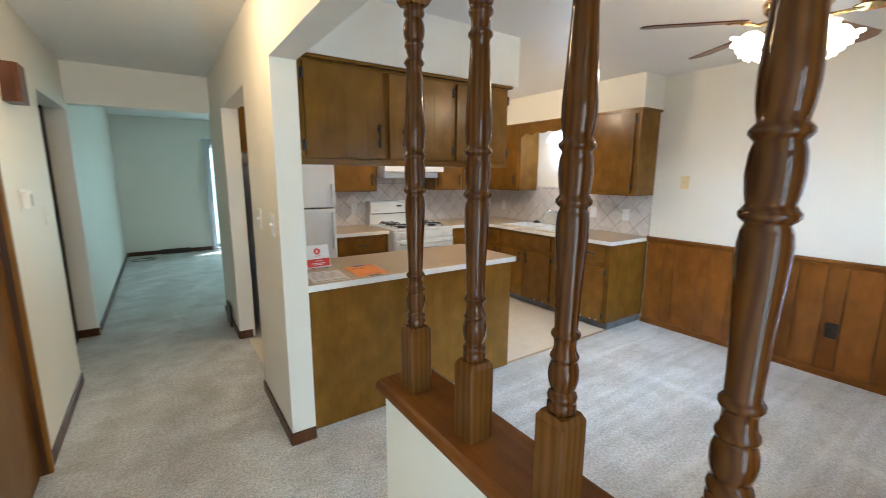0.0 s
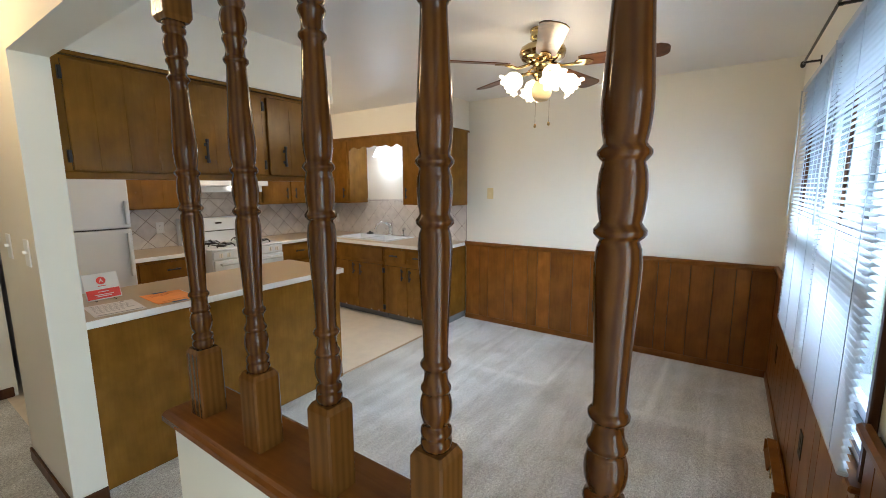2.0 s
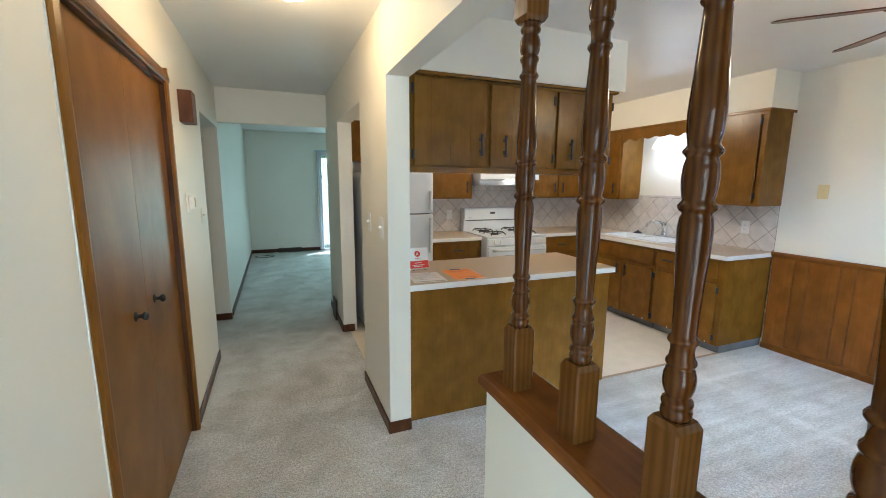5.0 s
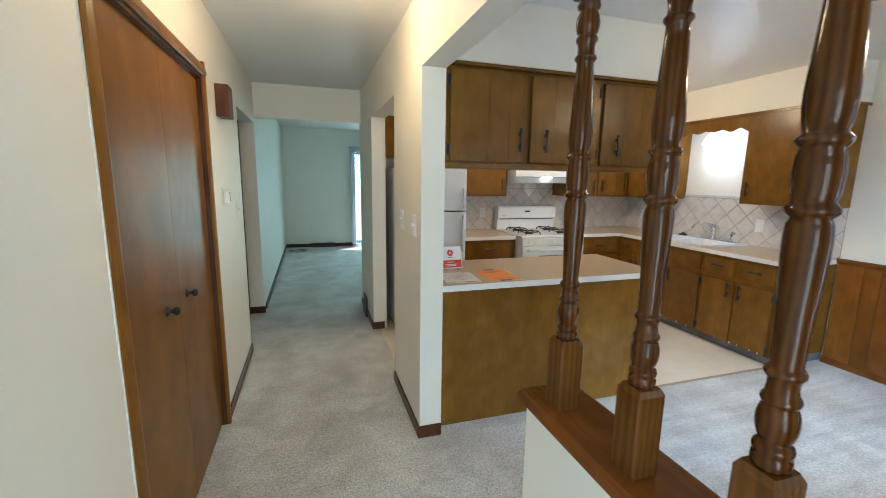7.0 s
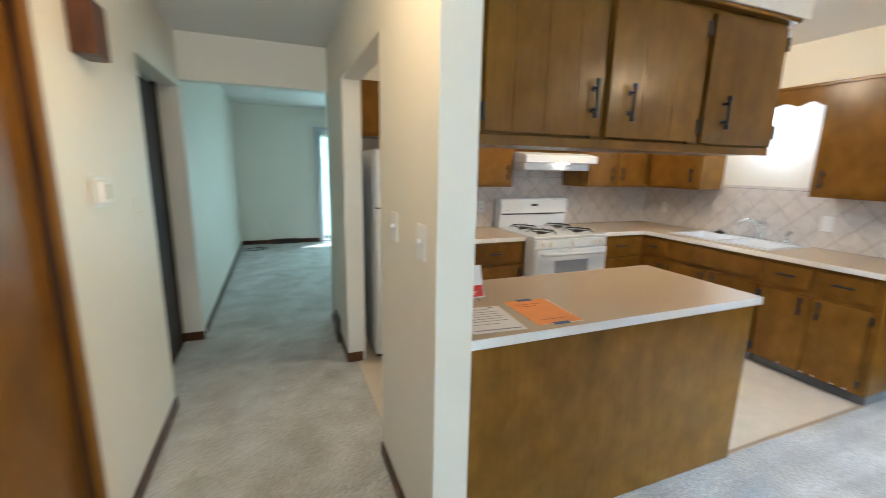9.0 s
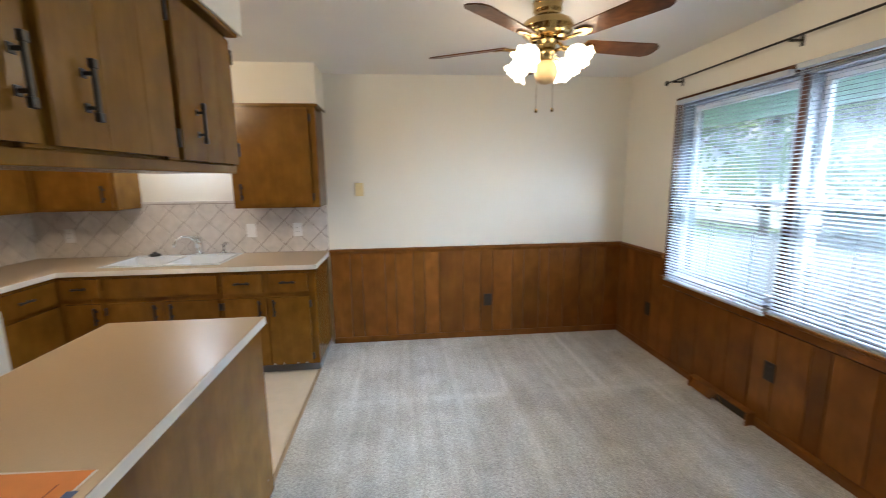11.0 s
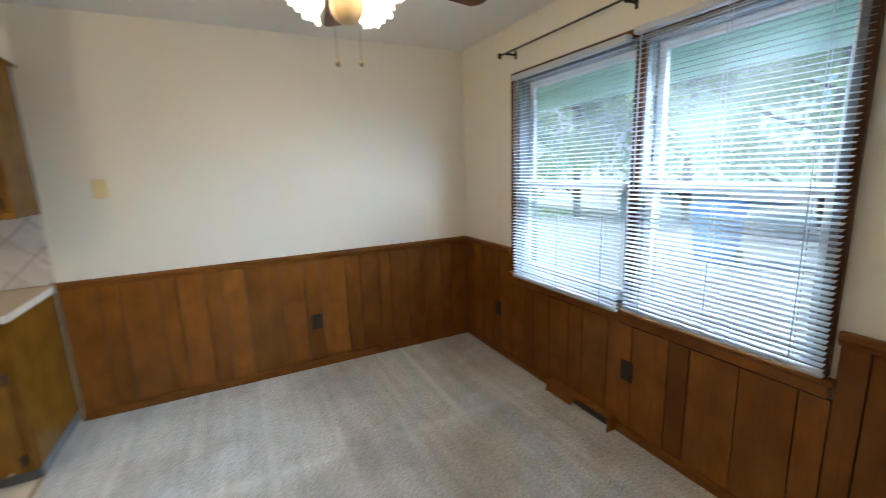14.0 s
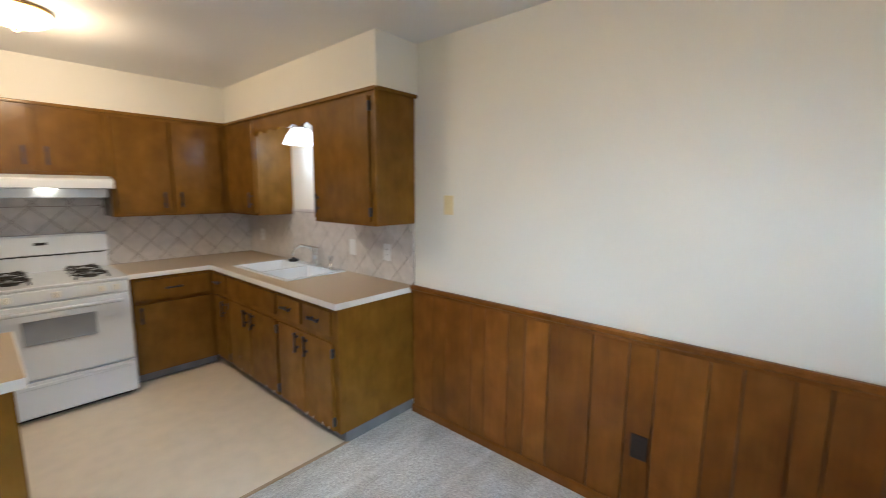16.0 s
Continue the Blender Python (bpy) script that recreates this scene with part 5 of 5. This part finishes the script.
for w, z in ((0.04, 0.075), (0.05, 0.042), (0.09, 0.026), (0.07, 0.017)):
    part("print_line", tilted(boxes((-w / 2, w / 2, -0.0014, -0.001, z, z + 0.004))), CARD if z < 0.06 else RED, cd)
part("easel", joined(tube([(1.49, 3.06, 0.90), (1.49, 3.065, 0.897), (1.49, 3.12, 0.899), (1.535, 3.16, 0.899), (1.535, 3.125, 0.99)], 0.0022, 6), tube([(1.58, 3.06, 0.90), (1.58, 3.065, 0.897), (1.58, 3.12, 0.899), (1.535, 3.16, 0.899)], 0.0022, 6)), BLACK, bs, "black wire easel")

# ---- outdoors ----
GRASS = plain("lawn", (0.13, 0.19, 0.08), 0.9, vary=0.35, scale=3)
CONC = plain("concrete", (0.24, 0.245, 0.255), 0.8, vary=0.1, scale=2)
SIDING = plain("white_siding", (0.75, 0.75, 0.73), 0.6, vary=0.03)
ROOF = plain("shingle", (0.36, 0.36, 0.37), 0.9, vary=0.1, scale=8)
EAVE = plain("eave_paint", (0.44, 0.60, 0.53), 0.6, vary=0.04)
gb = bmesh.new()
gr = 300
vs = [gb.verts.new(q) for q in ((-gr, -gr, -0.35), (gr, -gr, -0.35), (gr, gr, -0.35), (-gr, gr, -0.35))]
gb.faces.new(vs)
structure("ground", gb, GRASS, "green lawn in daylight")
structure("road_driveway", boxes((0.5, 13.0, -16, -2.6, -0.36, -0.34), (-40, 40, -24, -16, -0.36, -0.34)), CONC, "pale concrete driveway and street")
structure("roof_eave", boxes((-2.5, 5.6, -1.15, -0.33, 2.2, 2.26), (-2.5, 5.6, -1.17, -1.15, 2.03, 2.34)), EAVE, "painted eave over the window")
structure("roof", boxes((-2.5, 5.6, -1.15, 10.6, 2.62, 2.7)), ROOF, "low shingled roof")
structure("wall_outer", boxes((-2.4, -2.25, -0.9, 10.2, -0.3, 2.6), (-2.25, -0.2, -0.9, -0.76, -0.3, 2.6), (-2.25, -0.04, 10.0, 10.1, -0.3, 2.6)), SIDING, "house wall that closes the rooms")
hs = thing("house", (17, -15, -0.35), "white-sided neighbouring house with a grey roof", "house")
part("wall", boxes((12.5, 22, -18, -11, -0.35, 2.6)), SIDING, hs)
for k in range(9):
    part("siding_board", prism([(-11.0, 0), (-10.965, 0), (-10.99, 0.28), (-11.0, 0.28)], "x", 12.5, 22), SIDING, hs).location = (0, 0, -0.3 + 0.3 * k + 0.35 - 0.35)
hip = bmesh.new()
hv = [hip.verts.new(q) for q in ((12.1, -18.4, 2.6), (22.4, -18.4, 2.6), (22.4, -10.5, 2.6), (12.1, -10.5, 2.6), (15.6, -14.5, 4.3), (19.0, -14.5, 4.3))]
for q in ((0, 1, 2, 3), (0, 4, 5, 1), (1, 5, 2), (2, 5, 4, 3), (3, 4, 0)):
    hip.faces.new([hv[k] for k in q])
bmesh.ops.recalc_face_normals(hip, faces=hip.faces[:])
part("roof", hip, ROOF, hs)
for x in (15.5, 18.5):
    w = part("window", boxes((x, x + 1.1, -10.995, -10.93, 0.8, 2.0), bevel=0.01), SASH, hs)
    part("pane", boxes((x + 0.08, x + 1.02, -10.935, -10.925, 0.88, 1.92)), plain("far_glass", (0.25, 0.29, 0.32), 0.1), w)
cart = thing("recycling_cart", (6.0, -6.0, -0.34), "blue plastic wheeled recycling cart on the driveway", "bin")
CARTB = plain("cart_blue", (0.03, 0.14, 0.45), 0.4, vary=0.05)
shell = bmesh.new()
loops = [[shell.verts.new((6.0 + u * w, -6.0 + v * d, z)) for u, v in ((-1, -1), (1, -1), (1, 1), (-1, 1))] for w, d, z in ((0.23, 0.25, -0.30), (0.29, 0.33, 0.62), (0.31, 0.35, 0.62), (0.31, 0.35, 0.68))]
shell.faces.new(loops[0][::-1])
for a, b in zip(loops, loops[1:]):
    for k in range(4):
        shell.faces.new((a[k], a[(k + 1) % 4], b[(k + 1) % 4], b[k]))
part("body", shell, CARTB, cart)
part("lid", prism([(-6.37, 0.682), (-5.64, 0.682), (-5.62, 0.70), (-5.75, 0.745), (-6.25, 0.76), (-6.37, 0.71)], "x", 5.68, 6.32), CARTB, cart)
part("handle", tube([(5.74, -6.36, 0.66), (5.74, -6.44, 0.68), (6.26, -6.44, 0.68), (6.26, -6.36, 0.66)], 0.016), CARTB, cart)
for x in (5.73, 6.22):
    part("wheel", prism([(-6.27 + 0.13 * math.cos(2 * math.pi * i / 20), -0.21 + 0.13 * math.sin(2 * math.pi * i / 20)) for i in range(20)], "x", x, x + 0.05), BLACK, cart)
LEAF = plain("leaves", (0.13, 0.20, 0.12), 0.5, vary=0.4, scale=2)
tr = LEAF.node_tree.nodes.new("ShaderNodeBsdfTranslucent")
tr.inputs[0].default_value = (0.30, 0.42, 0.16, 1)
mx = LEAF.node_tree.nodes.new("ShaderNodeMixShader")
LEAF.node_tree.links.new(LEAF.node_tree.nodes["Principled BSDF"].outputs[0], mx.inputs[1])
LEAF.node_tree.links.new(tr.outputs[0], mx.inputs[2])
LEAF.node_tree.links.new(mx.outputs[0], LEAF.node_tree.nodes["Material Output"].inputs[0])
BARK = plain("bark", (0.09, 0.065, 0.045), 0.9, vary=0.3, scale=6)


def tree(x, y, h, spread, n):
    t = thing("tree", (x, y, -0.35), "leafy green tree across the lawn", "tree", "trees outside")
    rnd = random.Random(int(x * 13 + y * 7))
    limbs = [tube([(x, y, -0.35), (x + 0.05, y, h * 0.15), (x - 0.05, y + 0.05, h * 0.5), (x, y, h * 0.8)], 0.14, 10)]
    tips = []
    for k in range(9):
        a = k * 2.4
        z0 = h * (0.06 + 0.075 * k)
        r = spread * (0.6 + 0.4 * rnd.random())
        tip = (x + r * math.cos(a), y + r * math.sin(a), z0 + h * 0.18)
        tips.append(tip)
        limbs.append(tube([(x, y, z0), (x + 0.5 * r * math.cos(a), y + 0.5 * r * math.sin(a), z0 + h * 0.07), tip], 0.05, 6))
    part("trunk", joined(*limbs), BARK, t)
    bm = bmesh.new()
    for i in range(n):
        cx, cy, cz = rnd.choice(tips)
        f = rnd.random()
        px = x + (cx - x) * (0.35 + 0.75 * f) + rnd.gauss(0, spread * 0.17)
        py = y + (cy - y) * (0.35 + 0.75 * f) + rnd.gauss(0, spread * 0.17)
        pz = cz + rnd.gauss(0, h * 0.06)
        s = 0.09 + 0.13 * rnd.random()
        m = Matrix.Translation((px, py, pz)) @ Euler((rnd.random() * 6, rnd.random() * 6, rnd.random() * 6)).to_matrix().to_4x4()
        v = [bm.verts.new(m @ Vector(q)) for q in ((-s, 0, 0), (0, -s * 0.5, 0.02), (s, 0, 0), (0, s * 0.5, 0.02))]
        bm.faces.new(v)
    bm.normal_update()
    part("crown", bm, LEAF, t)
    return t


tree(9.6, -10.6, 6.6, 2.6, 3600)
tree(12.8, -9.3, 6.2, 2.2, 3000)
tree(6.6, -11.5, 7.0, 2.8, 3200)
tree(3.6, -12.0, 7.5, 3.0, 3000)
tree(3.2, 15.5, 7.0, 3.0, 2400)

# ---- tile backsplash ----


def clip_poly(poly, x0, x1, z0, z1):
    for axis, lim, keep in ((0, x0, 1), (0, x1, -1), (1, z0, 1), (1, z1, -1)):
        out = []
        for i in range(len(poly)):
            a, b = poly[i], poly[(i + 1) % len(poly)]
            ia, ib = keep * (a[axis] - lim) >= 0, keep * (b[axis] - lim) >= 0
            if ia:
                out.append(a)
            if ia != ib:
                t = (lim - a[axis]) / (b[axis] - a[axis])
                out.append((a[0] + t * (b[0] - a[0]), a[1] + t * (b[1] - a[1])))
        poly = out
        if len(poly) < 3:
            return []
    return poly


def tiles(parent, axis, at, sign, a0, a1, z0, z1, pitch, ox, oz):
    d = pitch / math.sqrt(2)
    g = 0.0045
    for i in range(int((a1 - a0) / d) + 4):
        for j in range(int((z1 - z0) / d) + 4):
            if (i + j) % 2:
                continue
            ca, cz = a0 + ox + (i - 1) * d, z0 + oz + (j - 1) * d
            poly = clip_poly([(ca - d + g, cz), (ca, cz - d + g), (ca + d - g, cz), (ca, cz + d - g)], a0 + 0.001, a1 - 0.001, z0 + 0.001, z1 - 0.001)
            if len(poly) < 3:
                continue
            area = abs(sum(p[0] * q[1] - q[0] * p[1] for p, q in zip(poly, poly[1:] + poly[:1]))) / 2
            if area < 0.0004:
                continue
            lo, hi = sorted((at, at + sign * 0.005))
            bm = prism(poly, axis, lo, hi)
            part("tile", bm, TILE, parent)


ZT = 1.345
be = structure("backsplash_east", boxes((XE - 0.006, XE, 2.69, YN - 0.012, 0.895, 1.36)), GROUT, "diagonal grey-beige ceramic tile backsplash")
tiles(be, "x", XE - 0.0065, -1, 2.69, YN - 0.013, 0.897, ZT, TILE_PITCH, 0.06, 0.07)
for k in range(17):
    part("border_tile", boxes((XE - 0.0125, XE - 0.0065, 2.692 + 0.1455 * k, 2.692 + 0.1455 * k + 0.142, ZT + 0.003, 1.372), bevel=0.002), TILE, be)
bn = structure("backsplash_north", boxes((2.14, XE - 0.012, YN - 0.006, YN, 0.895, 1.40), (2.80, 3.59, YN - 0.006, YN, 1.40, 1.52)), GROUT, "diagonal grey-beige ceramic tile backsplash")
tiles(bn, "y", YN - 0.0065, -1, 2.14, XE - 0.013, 0.897, 1.40, TILE_PITCH, 0.05, 0.07)
tiles(bn, "y", YN - 0.0065, -1, 2.80, 3.59, 1.402, 1.52, TILE_PITCH, 0.05, 0.03)
